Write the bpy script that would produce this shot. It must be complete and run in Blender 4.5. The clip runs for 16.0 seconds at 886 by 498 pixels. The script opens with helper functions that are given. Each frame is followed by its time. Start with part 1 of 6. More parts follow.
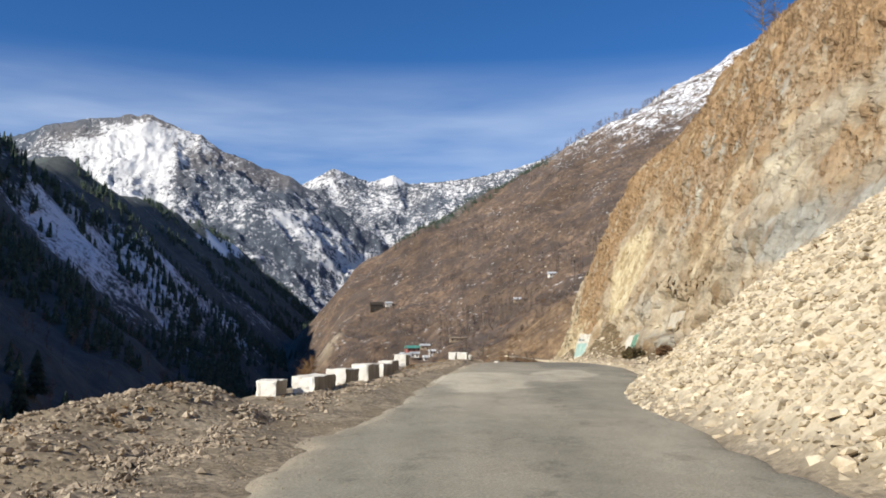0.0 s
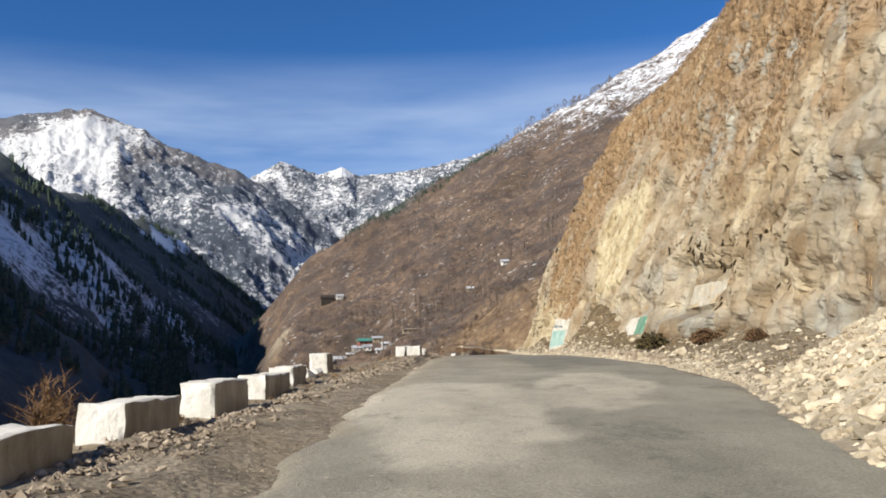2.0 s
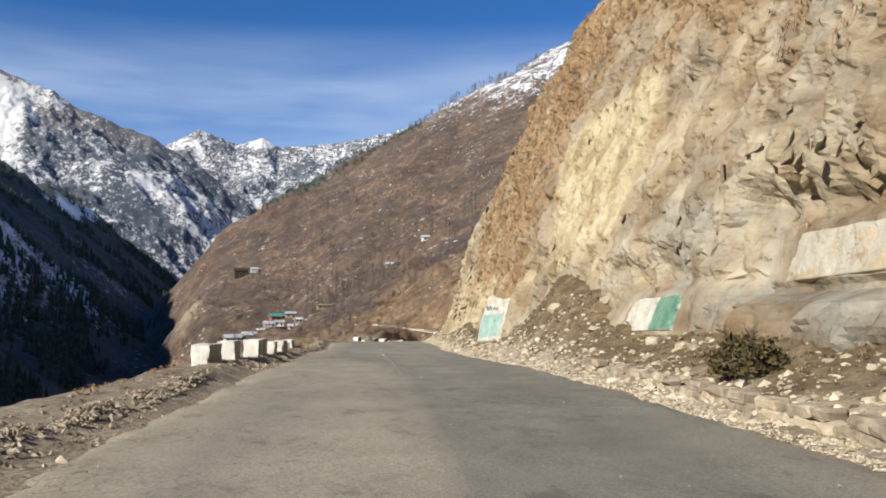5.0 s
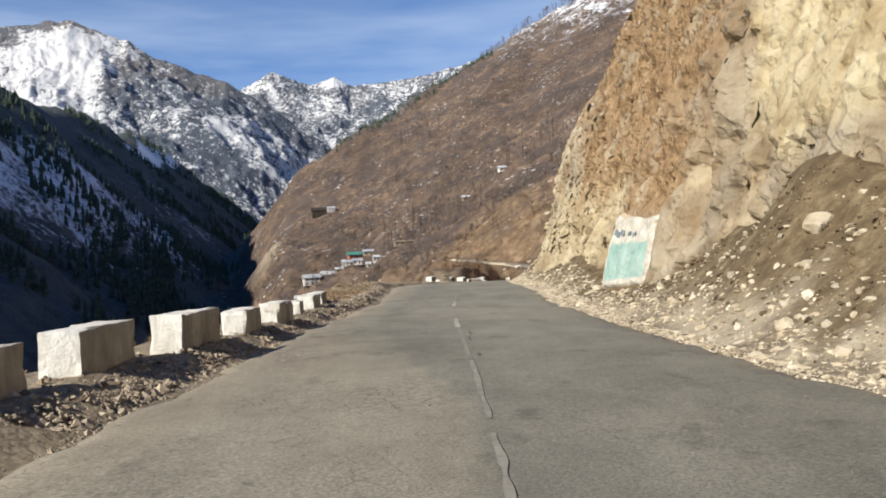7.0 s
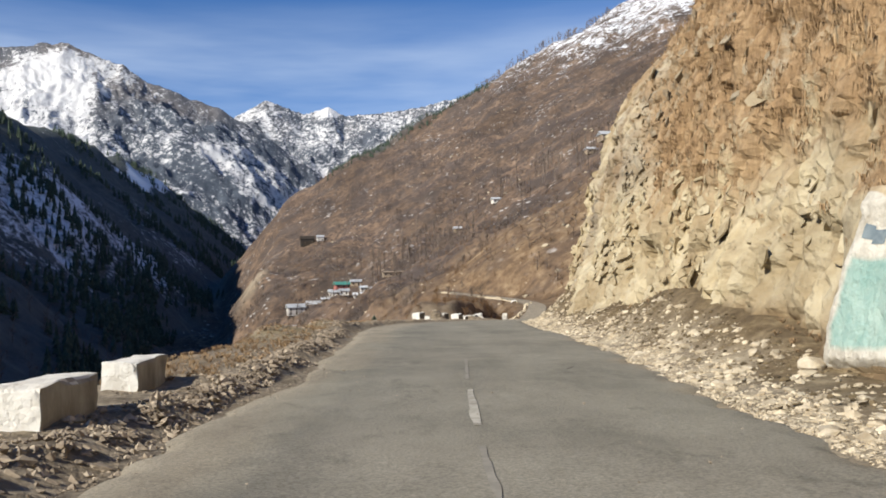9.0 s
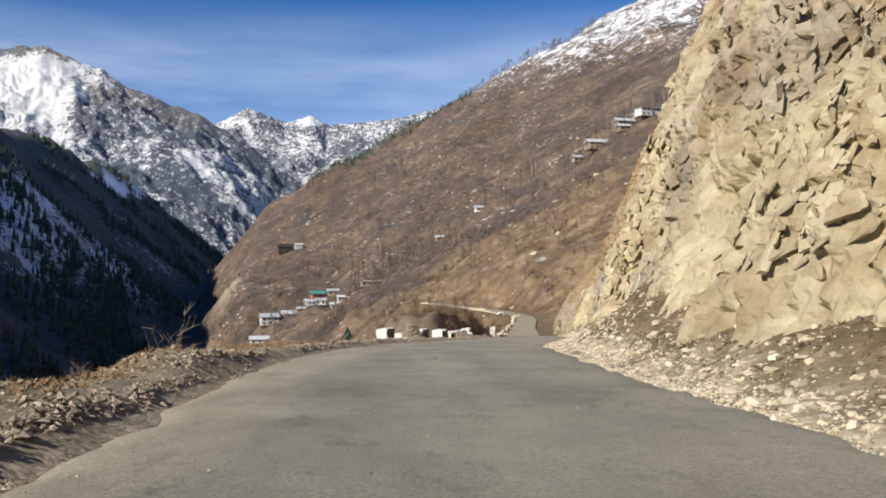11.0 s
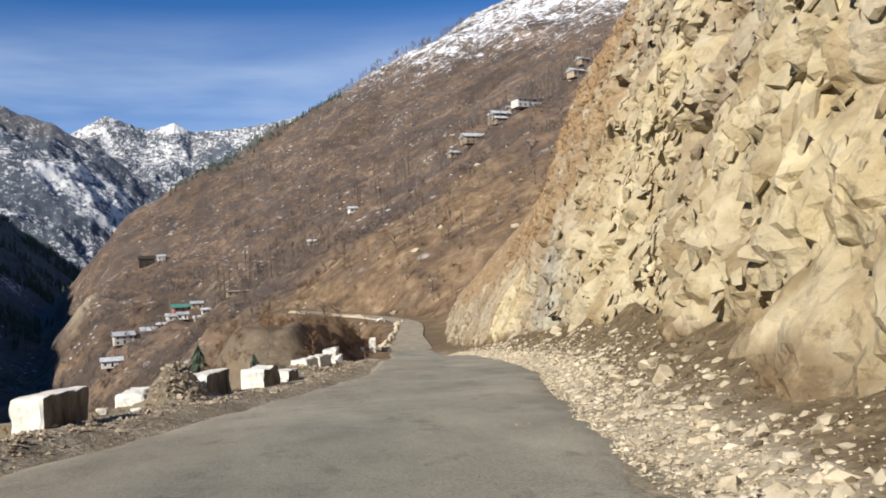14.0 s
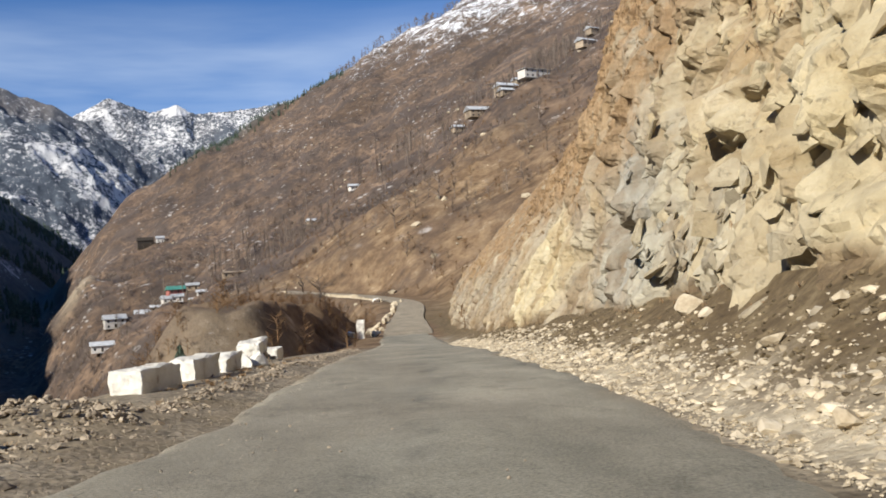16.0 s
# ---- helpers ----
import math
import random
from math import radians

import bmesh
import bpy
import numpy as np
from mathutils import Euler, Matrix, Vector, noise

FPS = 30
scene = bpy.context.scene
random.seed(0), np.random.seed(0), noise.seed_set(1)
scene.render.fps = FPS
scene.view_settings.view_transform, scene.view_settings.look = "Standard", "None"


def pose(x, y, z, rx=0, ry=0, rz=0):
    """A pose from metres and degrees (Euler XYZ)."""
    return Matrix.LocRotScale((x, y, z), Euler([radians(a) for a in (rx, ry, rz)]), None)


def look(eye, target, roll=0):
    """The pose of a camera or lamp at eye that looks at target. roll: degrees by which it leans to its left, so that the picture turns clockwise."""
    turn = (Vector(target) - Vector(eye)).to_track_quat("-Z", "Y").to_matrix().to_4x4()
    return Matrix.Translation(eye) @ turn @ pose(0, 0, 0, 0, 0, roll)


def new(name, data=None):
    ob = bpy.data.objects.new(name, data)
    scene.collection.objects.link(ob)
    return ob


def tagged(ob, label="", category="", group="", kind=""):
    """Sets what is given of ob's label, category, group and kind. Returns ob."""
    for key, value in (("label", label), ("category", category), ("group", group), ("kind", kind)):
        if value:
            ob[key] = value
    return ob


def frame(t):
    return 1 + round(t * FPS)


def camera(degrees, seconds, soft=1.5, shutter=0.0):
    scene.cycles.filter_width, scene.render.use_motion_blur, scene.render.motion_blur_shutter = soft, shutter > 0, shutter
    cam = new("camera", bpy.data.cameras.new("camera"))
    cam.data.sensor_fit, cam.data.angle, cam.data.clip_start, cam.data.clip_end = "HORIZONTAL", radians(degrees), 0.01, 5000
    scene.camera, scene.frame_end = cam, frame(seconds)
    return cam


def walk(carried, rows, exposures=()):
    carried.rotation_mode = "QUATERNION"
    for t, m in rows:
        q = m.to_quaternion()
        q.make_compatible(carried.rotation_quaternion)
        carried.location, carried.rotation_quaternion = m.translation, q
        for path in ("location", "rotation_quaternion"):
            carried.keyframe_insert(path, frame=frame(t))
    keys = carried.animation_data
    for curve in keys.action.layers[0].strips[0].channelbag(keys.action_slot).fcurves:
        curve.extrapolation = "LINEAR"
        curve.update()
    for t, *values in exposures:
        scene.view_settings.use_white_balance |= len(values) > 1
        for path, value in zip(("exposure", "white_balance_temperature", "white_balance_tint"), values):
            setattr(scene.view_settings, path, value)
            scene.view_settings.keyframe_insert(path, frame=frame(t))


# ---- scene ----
cam = camera(53.4, 16.0, soft=1.8)
PATH = [
    (0, (0.000, -0.000, 1.400), (-0.0042, 1.9858, 1.6382), -0.37),
    (0.5, (-0.006, 3.872, 1.425), (-0.0007, 5.8586, 1.6532), 0.28),
    (1, (0.016, 7.835, 1.476), (0.0705, 9.8217, 1.7007), 1.08),
    (1.5, (0.131, 11.689, 1.540), (0.2037, 13.6760, 1.7544), 0.03),
    (2, (0.411, 15.169, 1.569), (0.5165, 17.1546, 1.7854), -1.97),
    (2.5, (0.729, 18.867, 1.666), (0.9008, 20.8421, 1.9300), -0.41),
    (3, (1.134, 22.289, 1.740), (1.3760, 24.2576, 1.9930), 0.36),
    (5.5, (4.185, 41.264, 2.178), (4.4624, 43.2430, 2.2690), -0.96),
    (6, (4.611, 45.354, 2.190), (4.8123, 47.3436, 2.1973), -2.01),
    (6.5, (4.837, 49.567, 2.231), (4.9650, 51.5627, 2.2166), -3.06),
    (7, (5.029, 53.918, 2.254), (5.1324, 55.9157, 2.2699), -3.02),
    (7.5, (5.201, 58.297, 2.210), (5.2962, 60.2942, 2.2443), -4.21),
    (8, (5.369, 62.948, 2.177), (5.4829, 64.9434, 2.2387), -2.51),
    (8.5, (5.558, 67.547, 2.150), (5.6720, 69.5438, 2.1943), -2.35),
    (9, (5.800, 72.406, 2.106), (5.9285, 74.4001, 2.1951), -1.57),
    (11.5, (7.633, 97.825, 1.796), (7.8135, 99.8131, 1.9172), -1.17),
    (12, (8.086, 103.050, 1.805), (8.2928, 105.0347, 1.9332), -3.61),
    (12.5, (8.650, 108.008, 1.792), (8.9370, 109.9830, 1.9217), -2.77),
    (13, (9.473, 113.193, 1.712), (9.8327, 115.1559, 1.8470), -2.73),
    (13.5, (10.414, 118.254, 1.600), (10.8206, 120.2093, 1.6961), -5.51),
    (14, (11.474, 123.265, 1.495), (11.9231, 125.2102, 1.6094), -3.52),
    (14.5, (12.657, 128.240, 1.312), (13.1333, 130.1804, 1.4015), -2.96),
    (15, (13.917, 133.318, 1.093), (14.4143, 135.2531, 1.1800), -2.88),
    (15.5, (15.157, 138.451, 0.916), (15.6432, 140.3895, 0.9978), -4.33),
    (16, (16.324, 143.481, 0.626), (16.7601, 145.4316, 0.6998), -3.82),
]
walk(cam, [(t, look(eye, target, roll)) for t, eye, target, roll in PATH], exposures=[(0, 0.55), (16, 0.55)])

# ---- light ----
SUN_EL, SUN_AZ = 31.5, 236.0  # degrees; azimuth clockwise from +y
world = bpy.data.worlds.new("sky")
scene.world = world
world.use_nodes = True


def build_sky():
    nt = world.node_tree
    nt.nodes.clear()
    out = nt.nodes.new("ShaderNodeOutputWorld")
    bg = nt.nodes.new("ShaderNodeBackground")
    sky = nt.nodes.new("ShaderNodeTexSky")
    sky.sky_type, sky.sun_disc = "NISHITA", False
    sky.sun_elevation, sky.sun_rotation = radians(SUN_EL), radians(SUN_AZ)
    sky.altitude, sky.air_density, sky.dust_density, sky.ozone_density = 2500, 1.0, 0.1, 5.0
    bg.inputs["Strength"].default_value = 0.086
    # thin streaks of high cloud
    tc = nt.nodes.new("ShaderNodeTexCoord")
    mp = nt.nodes.new("ShaderNodeMapping")
    mp.inputs["Scale"].default_value = (1.0, 1.0, 7.0)
    mp.inputs["Rotation"].default_value = (0.05, -0.12, 0.3)
    nz = nt.nodes.new("ShaderNodeTexNoise")
    nz.inputs["Scale"].default_value, nz.inputs["Detail"].default_value, nz.inputs["Roughness"].default_value = 1.7, 5.0, 0.55
    ramp = nt.nodes.new("ShaderNodeValToRGB")
    ramp.color_ramp.elements[0].position, ramp.color_ramp.elements[1].position = 0.30, 0.82
    sep = nt.nodes.new("ShaderNodeSeparateXYZ")
    band = nt.nodes.new("ShaderNodeValToRGB")
    el = band.color_ramp.elements
    el[0].position, el[0].color = 0.10, (0.55, 0.55, 0.55, 1)
    el[1].position, el[1].color = 0.325, (0, 0, 0, 1)
    for p, c in ((0.18, 1.0), (0.255, 0.9), (0.285, 0.4)):
        e = el.new(p)
        e.color = (c, c, c, 1)
    sat = nt.nodes.new("ShaderNodeHueSaturation")
    sat.inputs["Saturation"].default_value = 1.2
    sat.inputs["Hue"].default_value = 0.505
    mul = nt.nodes.new("ShaderNodeMath")
    mul.operation = "MULTIPLY"
    mix = nt.nodes.new("ShaderNodeMix")
    mix.data_type = "RGBA"
    mix.inputs["B"].default_value = (5.2, 6.2, 7.8, 1)
    lk = nt.links.new
    lk(tc.outputs["Generated"], mp.inputs["Vector"])
    lk(mp.outputs["Vector"], nz.inputs["Vector"])
    lk(nz.outputs["Fac"], ramp.inputs["Fac"])
    lk(tc.outputs["Generated"], sep.inputs["Vector"])
    lk(sep.outputs["Z"], band.inputs["Fac"])
    lk(ramp.outputs["Color"], mul.inputs[0])
    lk(band.outputs["Color"], mul.inputs[1])
    lk(mul.outputs[0], mix.inputs["Factor"])
    lk(sky.outputs["Color"], sat.inputs["Color"])
    lk(sat.outputs["Color"], mix.inputs["A"])
    lk(mix.outputs["Result"], bg.inputs["Color"])
    lk(bg.outputs["Background"], out.inputs["Surface"])


build_sky()
sun = new("sun", bpy.data.lights.new("sun", "SUN"))
sun.data.energy, sun.data.angle, sun.data.color = 4.6, radians(0.5), (1.0, 0.95, 0.85)
az, elv = radians(SUN_AZ), radians(SUN_EL)
sun.matrix_world = look((0, 0, 60), (-math.sin(az) * math.cos(elv), -math.cos(az) * math.cos(elv), 60 - math.sin(elv)))


# ---- noise on arrays ----
def hash01(ix, iy, iz, seed):
    h = (ix * 374761393 + iy * 668265263 + iz * 2147483647 + seed * 1274126177) & 0xFFFFFFFF
    h = ((h ^ (h >> 13)) * 1274126177) & 0xFFFFFFFF
    h = ((h ^ (h >> 16)) * 2246822519) & 0xFFFFFFFF
    return ((h ^ (h >> 15)) & 0xFFFFFF) / 16777215.0


def vnoise(x, y, z=0.0, seed=0):
    """Smooth value noise, -1 to 1."""
    x, y, z = np.broadcast_arrays(np.asarray(x, float), np.asarray(y, float), np.asarray(z, float))
    ix, iy, iz = (np.floor(v).astype(np.int64) for v in (x, y, z))
    fx, fy, fz = x - ix, y - iy, z - iz
    fx, fy, fz = (v * v * v * (v * (v * 6 - 15) + 10) for v in (fx, fy, fz))
    total = 0
    for a in (0, 1):
        for b in (0, 1):
            for c in (0, 1):
                w = (fx if a else 1 - fx) * (fy if b else 1 - fy) * (fz if c else 1 - fz)
                total = total + w * hash01(ix + a, iy + b, iz + c, seed)
    return total * 2 - 1


def fbm(x, y, z=0.0, octaves=4, gain=0.5, seed=0):
    total, amp, norm, f = 0, 1.0, 0, 1.0
    for k in range(octaves):
        total = total + amp * vnoise(x * f, y * f, z * f, seed + 17 * k)
        norm += amp
        amp *= gain
        f *= 2.03
    return total / norm


def ridged(x, y, octaves=5, gain=0.5, seed=0):
    total, amp, norm, f = 0, 1.0, 0, 1.0
    for k in range(octaves):
        total = total + amp * (1 - np.abs(vnoise(x * f, y * f, 0.0, seed + 31 * k)) * 2)
        norm += amp
        amp *= gain
        f *= 2.07
    return total / norm


def facets(p, q, r, seed=0):
    """Angular blocks: each cell of a jittered lattice is one tilted plane. Returns the relief and the distance to the cell's border."""
    ip, iq, ir = (np.floor(v).astype(np.int64) for v in (p, q, r))
    best = np.full(p.shape, 9.0)
    second = np.full(p.shape, 9.0)
    relief = np.zeros(p.shape)
    for a in (-1, 0, 1):
        for b in (-1, 0, 1):
            for c in (-1, 0, 1):
                cp, cq, cr = ip + a, iq + b, ir + c
                dp = p - cp - hash01(cp, cq, cr, seed)
                dq = q - cq - hash01(cp, cq, cr, seed + 1)
                dr = r - cr - hash01(cp, cq, cr, seed + 2)
                d = np.sqrt(dp * dp + dq * dq + dr * dr)
                tilt = (hash01(cp, cq, cr, seed + 3) - 0.5) * 1.0 * dp + (hash01(cp, cq, cr, seed + 4) - 0.55) * 0.75 * dq
                val = hash01(cp, cq, cr, seed + 5) - 0.5 + tilt
                nearer = d < best
                second = np.where(nearer, best, np.minimum(second, d))
                relief = np.where(nearer, val, relief)
                best = np.where(nearer, d, best)
    return relief, second - best


def joint_blocks(p, q, seed, steep=3.2, lean=0.35):
    """Fractured rock: flat-topped, steep-sided blocks of a jittered lattice, the proudest on top. Relief in cells, and a tone for each block."""
    floor = -0.6
    ip, iq = np.floor(p).astype(np.int64), np.floor(q).astype(np.int64)
    relief, tone = np.full(p.shape, floor), np.full(p.shape, 0.4)
    for a in (-1, 0, 1):
        for b in (-1, 0, 1):
            cp, cq = ip + a, iq + b
            r = [hash01(cp, cq, cp * 0, seed + k) for k in range(9)]
            dp, dq = p - cp - 0.1 - 0.8 * r[0], q - cq - 0.1 - 0.8 * r[1]
            ang = lean + (r[2] - 0.5) * 2.6
            c, s_ = np.cos(ang), np.sin(ang)
            u, v = c * dp + s_ * dq, c * dq - s_ * dp
            top = 0.75 * r[3] - 0.3 + (r[4] - 0.5) * 1.3 * u + (r[5] - 0.5) * 1.0 * v
            side = np.minimum(0.38 + 0.5 * r[6] - np.abs(u), 0.34 + 0.45 * r[7] - np.abs(v))
            cham = 0.55 + 0.25 * r[8] - np.abs(u * np.cos(6.28 * r[8]) + v * np.sin(6.28 * r[8])) * 1.1
            val = np.minimum(top, floor + steep * np.minimum(side, cham))
            higher = val > relief
            relief = np.where(higher, val, relief)
            tone = np.where(higher, r[6] * 0.5 + r[2] * 0.5, tone)
    return relief, tone


def smooth(a, b, v):
    t = np.clip((np.asarray(v, float) - a) / (b - a), 0, 1)
    return t * t * (3 - 2 * t)


# ---- plan ----
ROAD_Y = [-60, 0, 15, 25, 40, 60, 80, 106, 121, 139, 154, 170, 195, 217, 235, 258]
ROAD_X = [1.2, 1.1, 1.3, 2.1, 4.3, 5.7, 6.5, 8.6, 9.9, 13.2, 17.6, 21.0, 25.2, 29.6, 32.3, 36.2]
ROAD_Z = [-0.6, 0.0, 0.14, 0.4, 0.76, 0.82, 0.62, 0.40, 0.15, -0.45, -0.98, -1.6, -3.2, -4.5, -5.0, -5.4]
FOOT_Y = [-60, 0, 20, 45, 62, 85, 95, 103, 120, 127, 133, 142, 150, 160, 171, 180, 200, 215, 240, 260, 300, 330, 350]
FOOT_X = [11.5, 11.5, 12.0, 12.1, 12.2, 12.1, 12.7, 13.8, 15.4, 16.0, 17.6, 20.8, 22.8, 24.6, 26.4, 27.8, 31.2, 34.6, 39.0, 42.6, 51, 60, 68]
BREAK_Y = [-60, 0, 60, 95, 112, 125, 140, 175, 200, 260, 360]
BREAK_Z = [19, 19, 18, 16, 12, 13, 17, 18, 12, 8, 6]


def curve(ys, xs, y):
    """A line through the given points, rounded off at the corners."""
    y = np.asarray(y, float)
    return sum(np.interp(y + d, ys, xs) for d in (-7, -4.5, -2, 0, 2, 4.5, 7)) / 7


def road_x(y):
    return curve(ROAD_Y, ROAD_X, y)


def road_z(y):
    return curve(ROAD_Y, ROAD_Z, y)


def foot_x(y):
    return curve(FOOT_Y, FOOT_X, y)


def left_half(y):
    """Width of asphalt on the valley side of the road's middle."""
    return np.interp(y, [-40, 14, 20, 31, 42, 62, 75, 90, 112, 121, 133, 143, 149, 155, 162, 180, 240], [3.4, 3.4, 2.9, 3.4, 3.8, 3.75, 3.5, 3.1, 4.5, 4.8, 4.5, 2.8, 2.2, 2.0, 2.4, 2.7, 3.0])


def right_half(y):
    return np.interp(y, [-40, 8, 25, 33, 42, 52, 61, 80, 93, 115, 125, 140, 148, 154, 167, 240], [2.5, 2.6, 3.2, 4.2, 4.2, 4.0, 3.7, 3.3, 3.6, 3.3, 3.1, 3.9, 4.15, 3.75, 2.8, 2.9])


def berm_n(y):
    """Line of loose rubble along the valley side."""
    return np.interp(y, [-40, 21, 40, 60, 72, 86, 100, 112, 133, 143, 150, 160, 200], [-4.9, -4.8, -5.0, -4.1, -3.9, -3.6, -4.2, -5.3, -5.4, -4.3, -3.5, -3.4, -3.9])


def edge_n(y):
    """Where the ground falls away towards the gorge."""
    return np.interp(y, [-60, 8, 14, 18, 30, 40, 46, 52, 58, 70, 86, 95, 115, 121, 132, 140, 145, 149, 152, 156, 159, 161, 180, 200], [-8, -7.8, -7.4, -6.7, -6.5, -7.0, -7.6, -6.2, -5.8, -5.8, -5.5, -6.4, -6.3, -7.6, -9.6, -9.6, -6.6, -6.1, -5.4, -4.9, -5.4, -6.4, -6.5, -7.2])


def gorge_x(y):
    return np.interp(y, [-200, 0, 300, 900, 1500, 2900, 3600], [-95, -80, -85, -195, -230, -330, -380])


def gorge_z(y):
    return np.interp(y, [-200, 300, 900, 1500, 2900, 3600], [-75, -68, -48, -10, 70, 130])


def left_crest(y):
    x = np.interp(y, [-200, 900, 1300, 1800, 2200, 2600, 2900, 3300], [-470, -460, -545, -560, -545, -480, -370, -380])
    z = np.interp(y, [-200, 900, 1300, 1800, 2200, 2600, 2900, 3300], [225, 222, 276, 288, 282, 205, 105, 120])
    return x, z


def hill_rise(y):
    """How high the hill beyond the bend stands, along the valley."""
    return np.interp(y, [150, 215, 260, 325, 372, 400, 440, 550, 650, 830, 950, 1100, 1300, 1420, 1600, 2400],
                     [-21, -23, -28, -31, -14, -13, -18, -8, 8, 26, 36, 84, 174, 224, 240, 260])


BEND = np.array([(25.2, 195, -3.2), (29.6, 217, -4.5), (33.8, 243, -5.0), (38.5, 270, -4.5), (43, 290, -3.5), (44.8, 303, -2.8), (43.4, 322, -2.0), (38.9, 345, -1.15), (31, 358, -0.1), (23.7, 370, 1.0)])


def near_bend(x, y):
    """Distance to the road round the bend, and the road's height there."""
    best, hz = np.full(x.shape, 1e9), np.zeros(x.shape)
    for a, b in zip(BEND[:-1], BEND[1:]):
        d = b[:2] - a[:2]
        t = np.clip(((x - a[0]) * d[0] + (y - a[1]) * d[1]) / (d @ d), 0, 1)
        r = np.hypot(x - a[0] - t * d[0], y - a[1] - t * d[1])
        near = r < best
        hz = np.where(near, a[2] + t * (b[2] - a[2]), hz)
        best = np.where(near, r, best)
    return best, hz


def ground_z(x, y):
    """Height of the whole country except the cliff beside the road."""
    x, y = np.broadcast_arrays(np.asarray(x, float), np.asarray(y, float))
    n = x - road_x(y)
    rz = road_z(np.minimum(y, 250))
    far = smooth(30, 260, np.hypot(np.abs(n), np.maximum(y - 200, 0)))
    rough = fbm(x / 55, y / 55, 0, 5, 0.5, 3) * 16 * far + fbm(x / 6, y / 6, 0, 3, 0.5, 5) * 0.8 * smooth(8, 25, np.abs(n))
    # left bank of the gorge
    gx, gz = gorge_x(y), gorge_z(y)
    cx, cz = left_crest(y)
    k = (cz - gz) / np.maximum(gx - cx, 1)
    left = gz + (gx - x) * k
    over = np.maximum(cx - x, 0)
    left = np.where(x < cx, cz - over * 0.15, left) + ridged(x / 260, y / 260, 4, 0.5, 9) * 22 * smooth(0, 120, gx - x)
    # road bench and the fall below it
    edge = edge_n(y) + 0.3 * vnoise(y / 4, 0.5, 0, 8)
    lift = np.interp(y, [18, 21, 25, 29, 45, 58, 95, 110, 140, 150], [0.07, 0.19, 0.16, 0.07, 0.07, 0.28, 0.28, 0.30, 0.22, 0.12])
    over_edge = np.maximum(edge - n, 0)
    near = rz - 0.06 + lift * smooth(0.0, 0.85, -n - left_half(y)) + 0.10 * smooth(0.2, 1.6, n - right_half(y)) - 0.8 * over_edge**2 / (over_edge + 0.7)
    # hill beyond the bend
    slope = np.where(x > 0, 0.56 * x, 0)
    low = 0.56 - 0.42 * np.exp(-(((y - 880) / 190) ** 2))
    tip = np.interp(y, [200, 300, 500, 700, 900, 1400], [0, -6, -36, -72, -114, -150])
    xn = np.minimum(x, 0)
    slope = slope + np.maximum(xn, tip) * low + np.minimum(xn - tip, 0) * 1.25
    hill = hill_rise(y) + slope
    w = smooth(205, 262, y)
    right = near * (1 - w) + hill * w
    furrow = ridged(x / 60 + 0.4 * y / 60, y / 90, 5, 0.55, 19) * smooth(270, 420, y) * smooth(1300, 1000, y) * smooth(-60, 0, x - tip)
    z = np.maximum(np.maximum(right, left), gz) + rough + 6.0 * furrow
    if y.max() > 200:
        r, hz = near_bend(x, y)
        bench = smooth(14, 4.4, r) * smooth(200, 216, y)
        z = z - rough * smooth(60, 10, r) * smooth(195, 230, y)
        z = z * (1 - bench) + (hz - 0.12) * bench
        # brown knoll inside the bend
        t = np.clip(((x - 14) * 16 + (y - 219) * 43) / (16**2 + 43**2), 0, 1)
        d = np.hypot(x - 14 - 16 * t, y - 219 - 43 * t)
        knoll = -0.6 - 1.2 * t - 1.35 * np.maximum(d - 3.0, 0) + 1.5 * fbm(x / 5, y / 5, 0, 4, 0.6, 20)
        z = np.where(knoll > z, z + (knoll - z) * smooth(4.6, 10.5, r) * smooth(205, 214, y), z)
    return z


TALUS_Y = [-60, 34, 42, 50, 60, 65, 69, 74, 79, 84, 90, 96, 103, 108, 113, 117, 121, 125, 130, 140, 150, 160, 175, 200, 230]
TALUS_H = [0.8, 0.8, 0.9, 1.0, 0.9, 1.7, 2.8, 1.8, 0.6, 0.15, 0.8, 1.3, 0.9, 1.2, 1.8, 2.3, 2.0, 1.0, 0.6, 1.5, 1.7, 1.2, 0.9, 0.8, 0.8]


def talus_z(x, y):
    """Loose earth and stones heaped between the road and the cliff, with the scree cone by the first bend."""
    foot, edge = foot_x(y), road_x(y) + right_half(y) + 0.3
    t = np.clip((x - edge) / np.maximum(foot + 0.6 - edge, 0.5), 0, 1.06)
    z = road_z(y) + np.interp(y, TALUS_Y, TALUS_H) * t**1.35 * (1 + 0.25 * fbm(x / 2.2, y / 2.2, 0, 3, 0.5, 31))
    r = np.hypot(x - 12.2, (y - 14) / 2.7) + 0.35 * fbm(x / 2.5, y / 2.5, 0, 3, 0.5, 33)
    return z, np.maximum(8.3 - r, 0) * 0.82


def mesh_from_grid(name, X, Y, Z, flip=False):
    rows, cols = X.shape
    me = bpy.data.meshes.new(name)
    co = np.stack([X, Y, Z], -1).reshape(-1, 3)
    i = np.arange(rows * cols).reshape(rows, cols)
    f = np.stack([i[:-1, :-1], i[:-1, 1:], i[1:, 1:], i[1:, :-1]], -1).reshape(-1, 4)
    if flip:
        f = f[:, ::-1]
    me.vertices.add(len(co))
    me.vertices.foreach_set("co", co.ravel())
    me.loops.add(f.size)
    me.loops.foreach_set("vertex_index", f.ravel().astype(np.int32))
    me.polygons.add(len(f))
    me.polygons.foreach_set("loop_start", np.arange(0, f.size, 4, dtype=np.int32))
    me.polygons.foreach_set("use_smooth", np.ones(len(f), bool))
    me.update()
    return me


